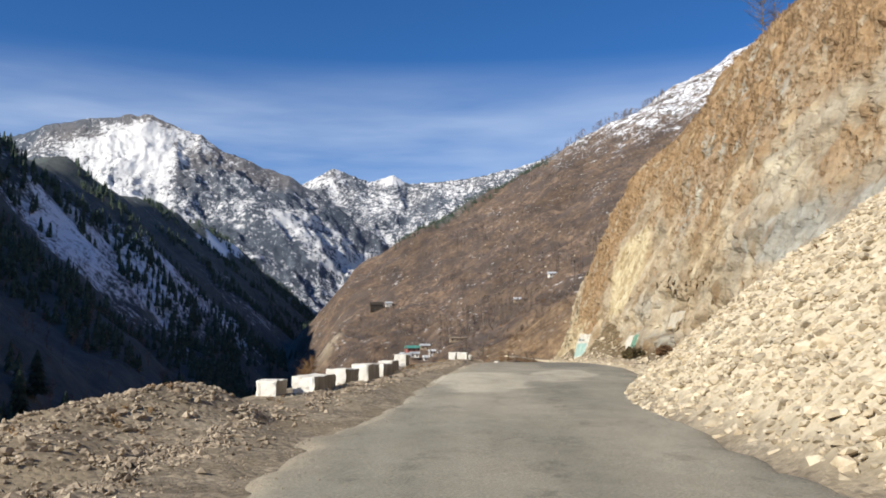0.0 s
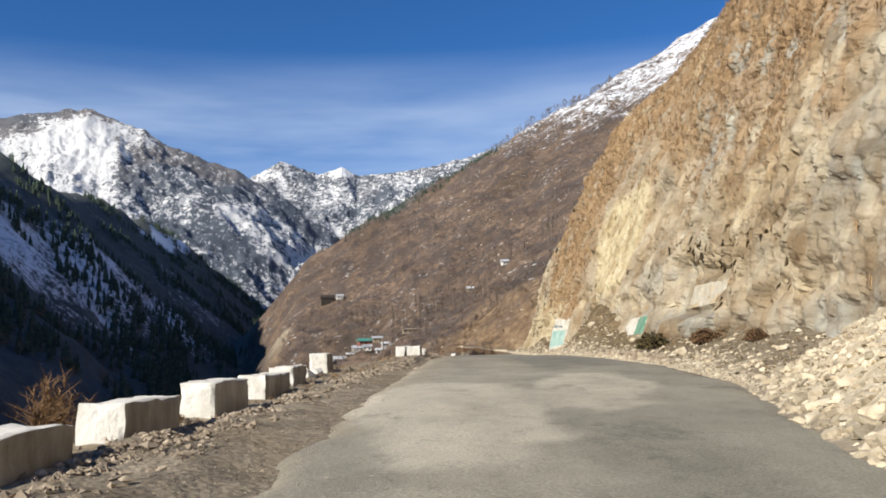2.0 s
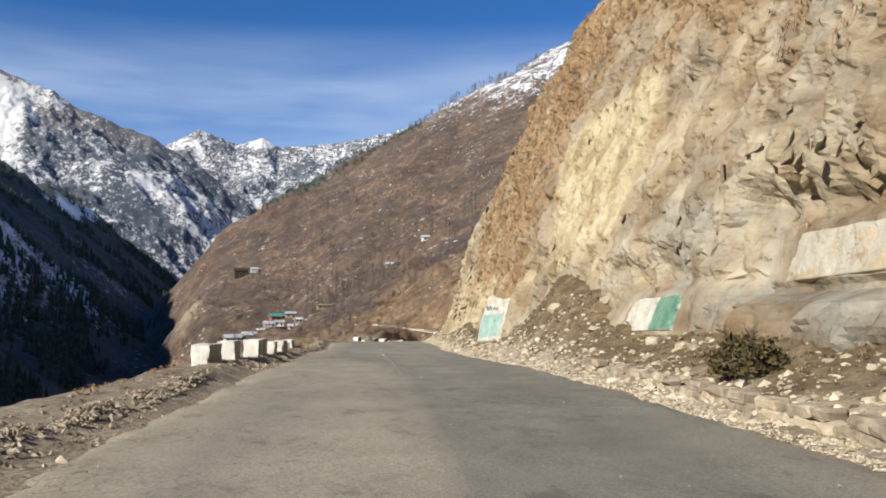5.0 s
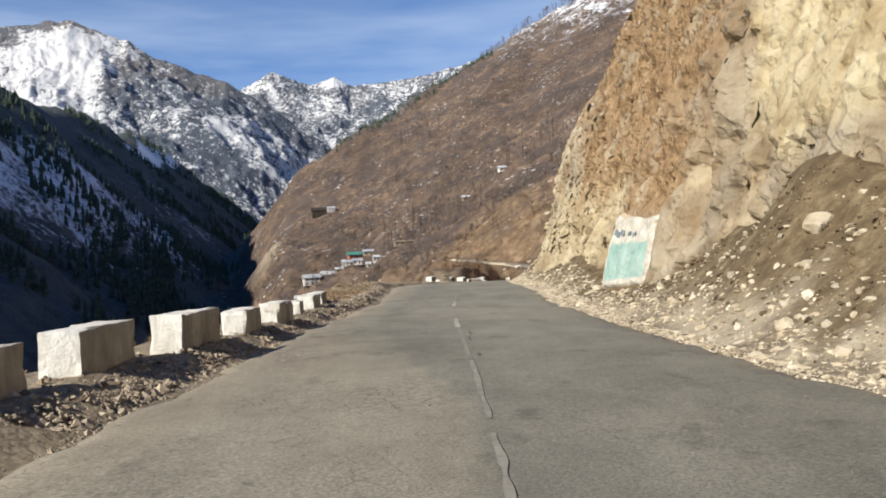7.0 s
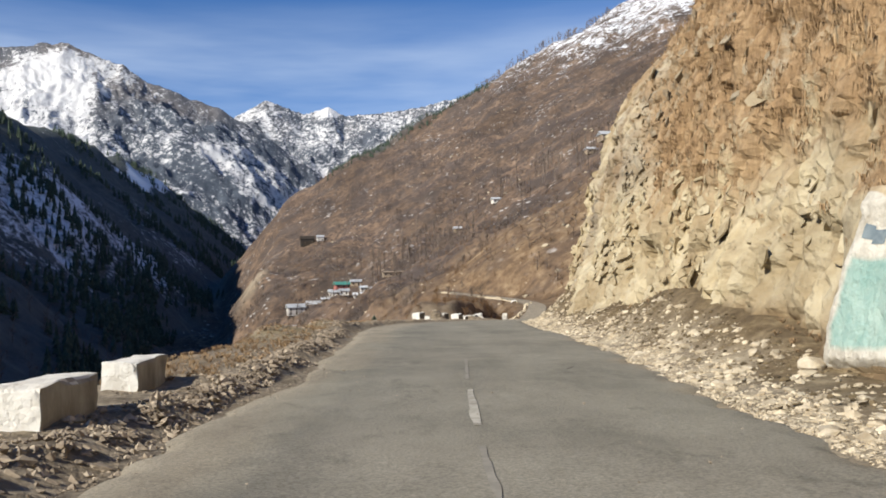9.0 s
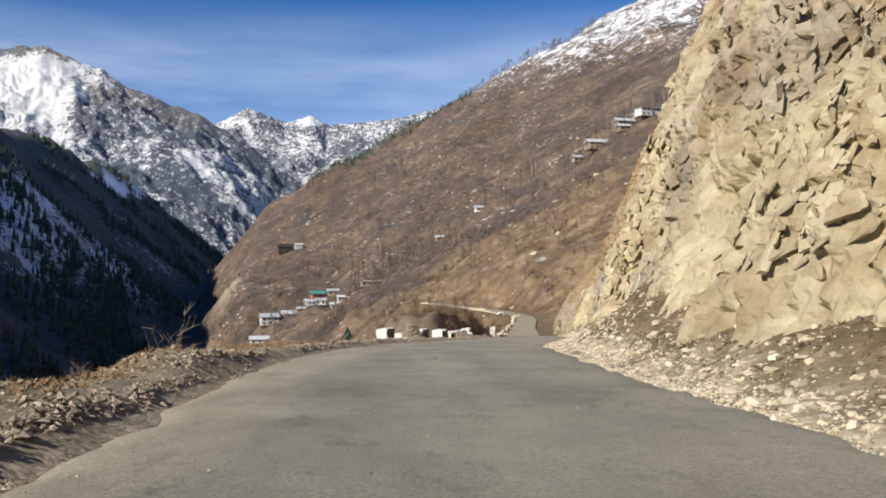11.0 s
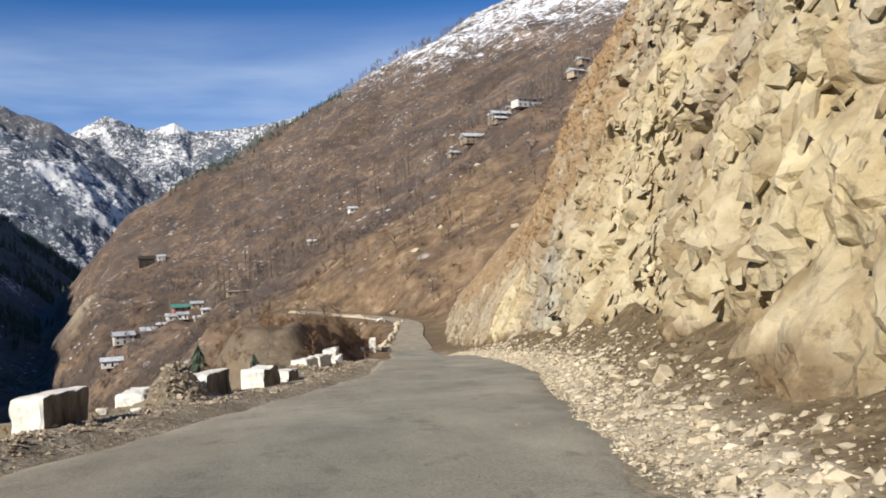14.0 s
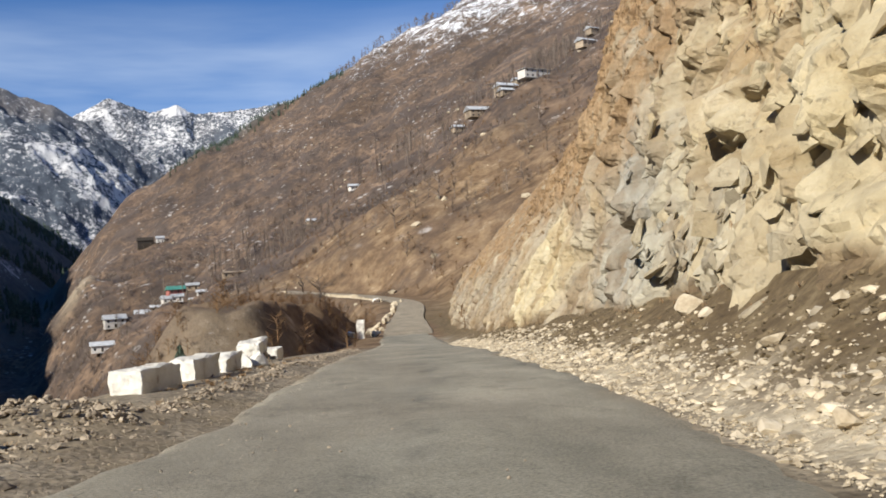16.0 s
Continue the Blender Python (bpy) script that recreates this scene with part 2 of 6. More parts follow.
def set_attr(me, name, values):
    me.attributes.new(name, "FLOAT", "POINT").data.foreach_set("value", np.ascontiguousarray(values, np.float32).ravel())


# ---- materials ----
def material(name, rough=0.9):
    m = bpy.data.materials.new(name)
    m.use_nodes = True
    nt = m.node_tree
    b = nt.nodes["Principled BSDF"]
    b.inputs["Roughness"].default_value = rough
    b.inputs["Specular IOR Level"].default_value = 0.25
    return m, nt, b


class Net:
    """Short hand for building node trees."""

    def __init__(self, nt):
        self.nt = nt
        self.pos = nt.nodes.new("ShaderNodeNewGeometry").outputs["Position"]

    def link(self, a, b):
        self.nt.links.new(a, b)

    def noise(self, scale, detail=4.0, rough=0.55, stretch=None, vec=None, distort=0.0):
        n = self.nt.nodes.new("ShaderNodeTexNoise")
        n.inputs["Scale"].default_value, n.inputs["Detail"].default_value = scale, detail
        n.inputs["Roughness"].default_value, n.inputs["Distortion"].default_value = rough, distort
        src = vec or self.pos
        if stretch:
            mp = self.nt.nodes.new("ShaderNodeMapping")
            mp.inputs["Scale"].default_value = stretch
            self.link(src, mp.inputs["Vector"])
            src = mp.outputs["Vector"]
        self.link(src, n.inputs["Vector"])
        return n.outputs["Fac"]

    def cells(self, scale, feature="F1", stretch=None, out="Distance"):
        n = self.nt.nodes.new("ShaderNodeTexVoronoi")
        n.feature = feature
        n.inputs["Scale"].default_value = scale
        src = self.pos
        if stretch:
            mp = self.nt.nodes.new("ShaderNodeMapping")
            mp.inputs["Scale"].default_value = stretch
            self.link(src, mp.inputs["Vector"])
            src = mp.outputs["Vector"]
        self.link(src, n.inputs["Vector"])
        return n.outputs[out]

    def ramp(self, fac, *stops):
        r = self.nt.nodes.new("ShaderNodeValToRGB")
        e = r.color_ramp.elements
        for k, (p, c) in enumerate(stops):
            c = (c, c, c) if isinstance(c, (int, float)) else c
            s = e[k] if k < 2 else e.new(p)
            s.position, s.color = p, (*c, 1)
        self.link(fac, r.inputs["Fac"])
        return r.outputs["Color"]

    def mix(self, fac, a, b, mode="MIX"):
        m = self.nt.nodes.new("ShaderNodeMix")
        m.data_type, m.blend_type = "RGBA", mode
        for v, key in ((fac, "Factor"), (a, "A"), (b, "B")):
            if isinstance(v, (int, float)):
                m.inputs[key].default_value = v if key == "Factor" else (v, v, v, 1)
            elif isinstance(v, tuple):
                m.inputs[key].default_value = (*v, 1)
            else:
                self.link(v, m.inputs[key])
        return m.outputs["Result"]

    def math(self, op, a, b=0.0):
        m = self.nt.nodes.new("ShaderNodeMath")
        m.operation = op
        for k, v in enumerate((a, b)):
            if isinstance(v, (int, float)):
                m.inputs[k].default_value = v
            else:
                self.link(v, m.inputs[k])
        return m.outputs[0]

    def attr(self, name):
        a = self.nt.nodes.new("ShaderNodeAttribute")
        a.attribute_name = name
        return a.outputs["Fac"]

    def island(self):
        return self.nt.nodes["geo"].outputs["Random Per Island"] if "geo" in self.nt.nodes else self._geo().outputs["Random Per Island"]

    def _geo(self):
        g = self.nt.nodes.new("ShaderNodeNewGeometry")
        g.name = "geo"
        return g

    def random(self):
        return self.nt.nodes.new("ShaderNodeObjectInfo").outputs["Random"]

    def bump(self, height, strength, distance, bsdf):
        b = self.nt.nodes.new("ShaderNodeBump")
        b.inputs["Strength"].default_value, b.inputs["Distance"].default_value = strength, distance
        self.link(height, b.inputs["Height"])
        self.link(b.outputs["Normal"], bsdf.inputs["Normal"])


def rock_material():
    """Pale cut rock with ochre staining, grey weathered faces and dry grass where the mesh says so."""
    m, nt, b = material("cliff_rock", 0.92)
    k = Net(nt)
    base = k.ramp(k.noise(0.45, 8, 0.65), (0.28, (0.17, 0.118, 0.066)), (0.45, (0.345, 0.262, 0.165)), (0.58, (0.46, 0.375, 0.255)), (0.75, (0.57, 0.50, 0.375)))
    grey = k.ramp(k.noise(1.1, 7, 0.65), (0.3, (0.24, 0.23, 0.20)), (0.7, (0.47, 0.46, 0.41)))
    col = k.mix(k.math("MULTIPLY", k.attr("grey"), k.ramp(k.noise(0.17, 5, 0.65, (1, 1, 0.6)), (0.40, 0.0), (0.55, 0.95))), base, grey)
    cream = k.ramp(k.noise(0.9, 8, 0.68), (0.3, (0.40, 0.31, 0.175)), (0.5, (0.55, 0.46, 0.295)), (0.75, (0.66, 0.58, 0.42)))
    col = k.mix(k.attr("pale"), col, cream)
    tone = nt.nodes.new("ShaderNodeTexVoronoi")
    tone.inputs["Scale"].default_value = 1.1
    warp = nt.nodes.new("ShaderNodeVectorMath")
    warp.operation = "MULTIPLY_ADD"
    wn = nt.nodes.new("ShaderNodeTexNoise")
    wn.inputs["Scale"].default_value, wn.inputs["Detail"].default_value = 1.3, 4
    k.link(k.pos, wn.inputs["Vector"])
    k.link(wn.outputs["Color"], warp.inputs[0])
    warp.inputs[1].default_value = (0.22, 0.22, 0.22)
    k.link(k.pos, warp.inputs[2])
    k.link(warp.outputs[0], tone.inputs["Vector"])
    col = k.mix(0.4, col, k.ramp(tone.outputs["Color"], (0.0, 0.7), (1.0, 1.2)), "MULTIPLY")
    col = k.mix(0.9, col, k.ramp(k.attr("tone"), (0.22, (0.62, 0.55, 0.46)), (0.38, (0.88, 0.84, 0.78)), (0.5, 1.0), (0.62, (1.08, 1.09, 1.08)), (0.8, (1.25, 1.22, 1.12))), "MULTIPLY")
    bands = k.ramp(k.noise(0.9, 5, 0.6, (0.12, 0.12, 1.0)), (0.36, 0.72), (0.5, 1.0), (0.62, 1.18))
    col = k.mix(k.math("MULTIPLY", k.attr("strata"), 0.9), col, bands, "MULTIPLY")
    streak = k.noise(0.9, 6, 0.65, (1, 1, 0.16))
    col = k.mix(k.math("MULTIPLY", k.ramp(streak, (0.52, 0.0), (0.70, 1.0)), k.math("SUBTRACT", 0.6, k.math("MULTIPLY", k.attr("pale"), 0.5))), col, (0.20, 0.115, 0.05))
    pits = k.ramp(k.noise(3.0, 6, 0.7), (0.30, 0.35), (0.42, 1.0))
    col = k.mix(0.8, col, pits, "MULTIPLY")
    col = k.mix(1.0, col, (0.87, 0.87, 0.85), "MULTIPLY")
    col = k.mix(k.attr("wash"), col, (0.66, 0.63, 0.54))
    earth = k.ramp(k.noise(2.2, 7, 0.7), (0.3, (0.075, 0.047, 0.024)), (0.55, (0.155, 0.102, 0.052)), (0.74, (0.36, 0.28, 0.17)))
    col = k.mix(k.attr("earth"), col, earth)
    grass = k.ramp(k.noise(2.6, 8, 0.75, (1.3, 1.3, 0.3)), (0.3, (0.125, 0.075, 0.038)), (0.5, (0.28, 0.178, 0.09)), (0.72, (0.44, 0.31, 0.175)))
    gfac = k.math("MULTIPLY", k.attr("grass"), k.ramp(k.noise(0.62, 7, 0.72, (1, 1, 0.7)), (0.40, 0.0), (0.49, 0.94)))
    col = k.mix(gfac, col, grass)
    k.link(col, b.inputs["Base Color"])
    # broken faces: small tilted planes
    fac = nt.nodes.new("ShaderNodeTexVoronoi")
    fac.inputs["Scale"].default_value = 2.3
    k.link(warp.outputs[0], fac.inputs["Vector"])
    sub = nt.nodes.new("ShaderNodeVectorMath")
    sub.operation = "SUBTRACT"
    k.link(warp.outputs[0], sub.inputs[0])
    k.link(fac.outputs["Position"], sub.inputs[1])
    cen = nt.nodes.new("ShaderNodeVectorMath")
    cen.operation = "SUBTRACT"
    k.link(fac.outputs["Color"], cen.inputs[0])
    cen.inputs[1].default_value = (0.5, 0.5, 0.5)
    dot = nt.nodes.new("ShaderNodeVectorMath")
    dot.operation = "DOT_PRODUCT"
    k.link(sub.outputs[0], dot.inputs[0])
    k.link(cen.outputs[0], dot.inputs[1])
    h = k.math("ADD", k.math("MULTIPLY", dot.outputs["Value"], 3.0), k.math("ADD", k.noise(5, 8, 0.68), k.math("MULTIPLY", k.noise(1.0, 5, 0.6), 1.5)))
    k.bump(h, 0.9, 0.09, b)
    return m


def ground_material():
    m, nt, b = material("ground_earth", 0.95)
    k = Net(nt)
    dirt = k.ramp(k.noise(0.9, 9, 0.7), (0.3, (0.115, 0.09, 0.06)), (0.5, (0.22, 0.18, 0.125)), (0.7, (0.37, 0.31, 0.225)))
    grain = k.cells(13.0, "F1", None, "Color")
    dirt = k.mix(0.75, dirt, k.ramp(grain, (0.1, 0.5), (0.9, 1.45)), "MULTIPLY")
    straw = k.ramp(k.noise(2.0, 6, 0.7), (0.3, (0.15, 0.11, 0.065)), (0.7, (0.33, 0.265, 0.17)))
    col = k.mix(k.ramp(k.noise(0.25, 4, 0.6), (0.5, 0.0), (0.65, 0.8)), dirt, straw)
    scrub = k.ramp(k.noise(0.07, 9, 0.78), (0.3, (0.055, 0.038, 0.028)), (0.5, (0.13, 0.088, 0.059)), (0.68, (0.225, 0.155, 0.103)))
    clump = k.ramp(k.noise(0.03, 8, 0.78), (0.46, 0.0), (0.56, 0.8))
    scrub = k.mix(clump, scrub, (0.066, 0.053, 0.046))
    scrub = k.mix(0.8, scrub, k.ramp(k.noise(0.011, 6, 0.65), (0.36, 0.62), (0.64, 1.4)), "MULTIPLY")
    bushes = k.math("MULTIPLY", k.ramp(k.cells(0.22), (0.28, 1.0), (0.52, 0.0)), k.ramp(k.noise(0.02, 5, 0.7), (0.40, 0.0), (0.52, 0.9)))
    scrub = k.mix(bushes, scrub, (0.062, 0.045, 0.037))
    ledges = k.math("MULTIPLY", k.ramp(k.cells(0.12, "F1", (1, 1, 2.2)), (0.16, 1.0), (0.30, 0.0)), k.ramp(k.noise(0.016, 5, 0.7), (0.54, 0.0), (0.62, 0.6)))
    scrub = k.mix(ledges, scrub, (0.62, 0.60, 0.57))
    scrub = k.mix(k.ramp(k.noise(0.11, 8, 0.8), (0.615, 0.0), (0.66, 0.75)), scrub, (0.58, 0.54, 0.49))
    warm = k.ramp(k.noise(0.16, 9, 0.75), (0.32, (0.05, 0.034, 0.021)), (0.48, (0.16, 0.103, 0.058)), (0.60, (0.27, 0.19, 0.11)), (0.70, (0.50, 0.41, 0.29)))
    scrub = k.mix(k.math("MULTIPLY", k.attr("ochre"), k.ramp(k.noise(0.05, 6, 0.7), (0.36, 0.25), (0.56, 1.0))), scrub, warm)
    col = k.mix(k.attr("scrub"), col, scrub)
    cream = k.ramp(k.noise(4.0, 8, 0.7), (0.3, (0.34, 0.27, 0.17)), (0.5, (0.55, 0.47, 0.33)), (0.7, (0.68, 0.60, 0.45)))
    col = k.mix(k.attr("scree"), col, cream)
    forest = k.ramp(k.noise(0.06, 9, 0.75), (0.35, (0.055, 0.066, 0.066)), (0.6, (0.11, 0.12, 0.108)), (0.75, (0.19, 0.172, 0.142)))
    col = k.mix(k.attr("forest"), col, forest)
    speck = k.math("ADD", k.math("MULTIPLY", k.noise(0.042, 10, 0.8), 0.5), k.math("MULTIPLY", k.noise(0.17, 8, 0.75), 0.5))
    snow = k.ramp(k.math("ADD", k.attr("snow"), k.math("MULTIPLY", speck, 1.0)), (0.90, 0.0), (0.99, 1.0))
    col = k.mix(snow, col, (0.80, 0.82, 0.85))
    soil = k.ramp(k.noise(1.8, 8, 0.72), (0.3, (0.066, 0.045, 0.024)), (0.5, (0.132, 0.094, 0.05)), (0.64, (0.23, 0.175, 0.098)), (0.76, (0.45, 0.365, 0.24)))
    col = k.mix(k.attr("soil"), col, soil)
    turf = k.ramp(k.noise(2.4, 8, 0.75), (0.3, (0.15, 0.11, 0.055)), (0.5, (0.27, 0.215, 0.115)), (0.7, (0.40, 0.335, 0.20)))
    col = k.mix(k.attr("turf"), col, turf)
    k.link(col, b.inputs["Base Color"])
    k.bump(k.math("ADD", k.noise(3.5, 8, 0.7), k.math("MULTIPLY", k.cells(11.0), -0.35)), 0.8, 0.06, b)
    return m


def asphalt_material():
    m, nt, b = material("asphalt", 0.85)
    k = Net(nt)
    col = k.ramp(k.noise(0.22, 7, 0.6, (1.3, 0.8, 1)), (0.3, (0.222, 0.206, 0.16)), (0.7, (0.325, 0.30, 0.23)))
    dust = k.ramp(k.noise(0.12, 6, 0.6, (1.0, 0.6, 1)), (0.48, 0.0), (0.66, 0.7))
    col = k.mix(dust, col, (0.39, 0.345, 0.265))
    col = k.mix(k.attr("patch"), col, (0.19, 0.178, 0.146))
    col = k.mix(k.math("MULTIPLY", k.attr("coarse"), 0.8), col, (0.315, 0.28, 0.21))
    col = k.mix(k.attr("dust"), col, (0.31, 0.262, 0.188))
    col = k.mix(k.attr("sand"), col, (0.44, 0.395, 0.305))
    mend = k.ramp(k.noise(0.45, 8, 0.72, (1.2, 0.7, 1)), (0.32, 0.70), (0.5, 1.0), (0.68, 1.24))
    col = k.mix(0.85, col, mend, "MULTIPLY")
    lanes = k.ramp(k.noise(0.55, 4, 0.55, (1.0, 0.05, 1)), (0.35, 0.90), (0.65, 1.10))
    col = k.mix(0.8, col, lanes, "MULTIPLY")
    spots = k.ramp(k.noise(1.1, 7, 0.7, (1.3, 0.7, 1)), (0.33, 0.58), (0.43, 1.0))
    col = k.mix(0.75, col, spots, "MULTIPLY")
    wig = k.math("ABSOLUTE", k.math("SUBTRACT", k.noise(0.35, 6, 0.7), 0.5))
    crack = k.math("MULTIPLY", k.ramp(wig, (0.0, 1.0), (0.006, 0.0)), k.ramp(k.noise(0.11, 3, 0.5), (0.55, 0.0), (0.62, 0.7)))
    col = k.mix(crack, col, (0.05, 0.046, 0.04))
    craze = k.ramp(k.cells(4.5, "DISTANCE_TO_EDGE"), (0.0, 1.0), (0.05, 0.0))
    pit = k.ramp(k.noise(9.0, 5, 0.7), (0.34, 0.8), (0.42, 0.0))
    broken = k.math("MULTIPLY", k.attr("coarse"), k.math("MAXIMUM", k.math("MULTIPLY", craze, k.ramp(k.noise(0.5, 4, 0.6), (0.45, 0.0), (0.6, 0.75))), k.math("MULTIPLY", pit, k.ramp(k.noise(0.9, 4, 0.6), (0.45, 0.1), (0.6, 0.9)))))
    col = k.mix(broken, col, (0.09, 0.078, 0.06))
    fine = k.ramp(k.noise(34, 5, 0.75), (0.3, 0.5), (0.7, 1.42))
    col = k.mix(1.0, col, fine, "MULTIPLY")
    k.link(col, b.inputs["Base Color"])
    k.bump(k.math("ADD", k.noise(40, 5, 0.75), k.math("MULTIPLY", k.noise(5, 4, 0.6), 0.7)), 0.6, 0.025, b)
    return m


def mountain_material(name):
    """Conifer-dark slopes, hazed bluish in their colour and speckled with snow, snow in the chutes, bare rock near the
    summits.
    """
    m, nt, b = material(name, 0.95)
    k = Net(nt)
    fine = k.math("ADD", k.math("MULTIPLY", k.noise(0.040, 8, 0.8), 0.55), k.math("MULTIPLY", k.noise(0.10, 6, 0.75, (1, 1, 0.5)), 0.45))
    rock = k.ramp(k.noise(0.008, 8, 0.7), (0.35, (0.15, 0.125, 0.11)), (0.7, (0.33, 0.27, 0.22)))
    # the blue-grey lift of the conifer colour stands in for distance haze
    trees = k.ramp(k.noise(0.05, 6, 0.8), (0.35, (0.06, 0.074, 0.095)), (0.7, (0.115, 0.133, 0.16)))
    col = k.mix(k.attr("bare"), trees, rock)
    s = k.math("ADD", k.attr("snow"), k.math("ADD", k.math("MULTIPLY", fine, 1.5), k.math("MULTIPLY", k.noise(0.0045, 7, 0.7), 0.5)))
    col = k.mix(k.ramp(k.math("MULTIPLY", s, 0.5), (0.583, 0.0), (0.622, 1.0)), col, (0.68, 0.665, 0.65))
    k.link(col, b.inputs["Base Color"])
    k.bump(k.noise(0.03, 9, 0.75), 0.8, 14.0, b)
    return m


MAT_ROCK = rock_material()
MAT_GROUND = ground_material()
MAT_ASPHALT = asphalt_material()
MAT_MOUNTAIN = mountain_material("mountain_slopes")


# ---- country ----
GRID = {}

def spread(inner, step, outer, growth):
    v = [0.0]
    d = step
    while v[-1] < outer:
        if v[-1] > inner:
            d *= growth
        v.append(v[-1] + d)
    return np.array(v)


# spoil heaps on the outer verge: x, y, height, radius
MOUNDS = [(-4.9, 15.4, 0.72, 1.9), (-5.9, 13.2, 0.45, 1.6), (-5.0, 10.6, 0.38, 1.7), (-4.2, 17.6, 0.2, 1.4), (9.75, 145.7, 0.95, 1.15), (13.5, 156.6, 0.48, 1.4), (16.0, 175.5, 0.6, 1.8), (1.8, 103, 0.35, 2.5), (2.6, 112, 0.3, 2.5)]


def surface_z(X, Y):
    """The ground as built, with verges, talus and scree; also the depth of the scree."""
    N = X - road_x(np.minimum(Y, 258))
    Z = ground_z(X, Y)
    # loose stony verge
    beside = np.where(N > 0, N - right_half(Y), -N - left_half(Y))
    verge = smooth(0.0, 0.5, beside) * smooth(4.0, 2.5, beside) * smooth(240, 220, Y)
    Z = Z + verge * (0.05 * vnoise(X * 1.7, Y * 1.7, 0, 2) + 0.04 * vnoise(X * 4, Y * 4, 0, 4))
    berm = np.exp(-(((N - berm_n(Y) + 0.25 * vnoise(Y / 5, 3.3)) / 0.30) ** 2)) * smooth(225, 205, Y)
    Z = Z + berm * (0.06 + 0.06 * vnoise(X * 1.3, Y * 1.3, 0, 6))
    for mx, my, mh, mr in MOUNDS:
        d = np.hypot(X - mx, (Y - my) / 1.5) + 0.25 * vnoise(X * 1.1, Y * 1.1, 0, 41)
        Z = Z + mh * smooth(mr, 0.0, d)
    tal, cone = talus_z(X, np.minimum(Y, 240))
    side = smooth(0.05, 0.8, N - right_half(Y)) * smooth(255, 225, Y)
    Z = np.where(N > right_half(Y), Z * (1 - side) + np.maximum(tal - 0.05, Z) * side, Z) + cone * (N > 2.2) * smooth(60, 50, Y)
    hidden = smooth(0, 3, X - foot_x(np.minimum(Y, 258)) - 3) * smooth(250, 200, Y)
    Z = Z - hidden * (3 + cone)
    return Z, cone


def build_ground():
    right = spread(9, 0.42, 900, 1.055)
    n = np.r_[-spread(13, 0.42, 1000, 1.05)[:0:-1], right]
    y = np.r_[-spread(10, 0.6, 150, 1.12)[:0:-1], spread(235, 0.65, 3300, 1.017)]
    N, Y = np.meshgrid(n, y)
    X = N + road_x(np.minimum(Y, 258))
    Z, cone = surface_z(X, Y)
    me = mesh_from_grid("ground", X, Y, Z)
    gx = gorge_x(Y)
    left = smooth(-5, 25, gx - X)
    scrub = smooth(9, 26, np.abs(N)) * (1 - left)
    scrub = np.maximum(scrub, smooth(206, 224, Y) * (1 - left))
    up = (gx - X) / (gx - left_crest(Y)[0])
    snow = (0.35 - 0.08 * smooth(0.5, 0.75, up) - 0.10 * smooth(0.25, 0.05, up)) * left
    snow = snow + (smooth(120, 420, Z) * 0.225 + 0.215 * smooth(0, 110, Z)) * (1 - left) * smooth(350, 700, Y)
    snow = snow - left * 0.10 * smooth(700, 250, Y) + left * 0.16 * fbm(X / 130, Y / 130, 0, 3, 0.5, 7)
    snow = snow + 0.15 * left * smooth(1.15, 0.5, np.hypot((X + 335) / 75, (Y - 880) / 190) + 0.2 * fbm(X / 40, Y / 40, 0, 3, 0.5, 65))
    strip = smooth(1.0, 0.4, np.hypot((X + 505 + 0.05 * (Y - 2000)) / 34, (Y - 1960) / 210))
    snow = snow + strip * 0.8
    t = (N - right_half(Y) - 0.3) / 2.4
    broad = np.interp(Y, [100, 118], [0.0, -0.5])
    crushed = 0.7 * smooth(-0.2, 0.3, N - right_half(Y)) * smooth(2.6 + broad, 1.0 + broad, N - right_half(Y)) * smooth(24, 30, Y) * smooth(225, 205, Y) * smooth(-0.2, 0.25, fbm(X / 0.8, Y / 1.1, 0, 4, 0.65, 64))
    set_attr(me, "soil", smooth(0.0, 0.6, t + 0.35 * fbm(X / 1.5, Y / 1.5, 0, 3, 0.5, 61)) * (N > 0) * (0.35 + 0.65 * smooth(43, 52, Y)) * smooth(330, 250, Y) * (cone < 0.05) * (1 - crushed))
    crag = 0.35 * smooth(1.0, 0.5, np.hypot((X + 112) / 22, (Y - 905) / 70) + 0.3 * fbm(X / 12, Y / 12, 0, 3, 0.5, 62))
    set_attr(me, "scree", np.maximum(crushed, np.maximum(np.clip(cone * 1.5, 0, 1) * (N > 2.2), crag)))
    scrub = np.where((N > 0) & (Y < 230), 0, scrub)
    set_attr(me, "scrub", scrub)
    set_attr(me, "forest", np.maximum(left, smooth(1370, 1430, Y - 0.25 * X) * smooth(260, 150, X) * smooth(-70, 20, X)))
    set_attr(me, "snow", snow)
    set_attr(me, "turf", 0.85 * smooth(-0.4, -1.1, N - berm_n(Y) + 0.4 * fbm(X / 1.2, Y / 1.2, 0, 3, 0.5, 66)) * smooth(96, 104, Y) * smooth(146, 138, Y) * (N > -14))
    set_attr(me, "ochre", smooth(1.15, 0.55, np.hypot((X - 62) / 62, (Y - 400) / 130) + 0.25 * fbm(X / 22, Y / 22, 0, 3, 0.5, 63)) + 1.5 * smooth(212, 225, Y) * smooth(330, 300, Y))
    me.materials.append(MAT_GROUND)
    return tagged(new("ground", me), "brown earth valley sides with dry scrub and patches of snow", "ground", kind="structure")


def road_top(X, Y):
    N = X - road_x(Y)
    return road_z(Y) + 0.03 + 0.012 * vnoise(X / 1.5, Y / 2.5, 0, 14) - 0.004 * N


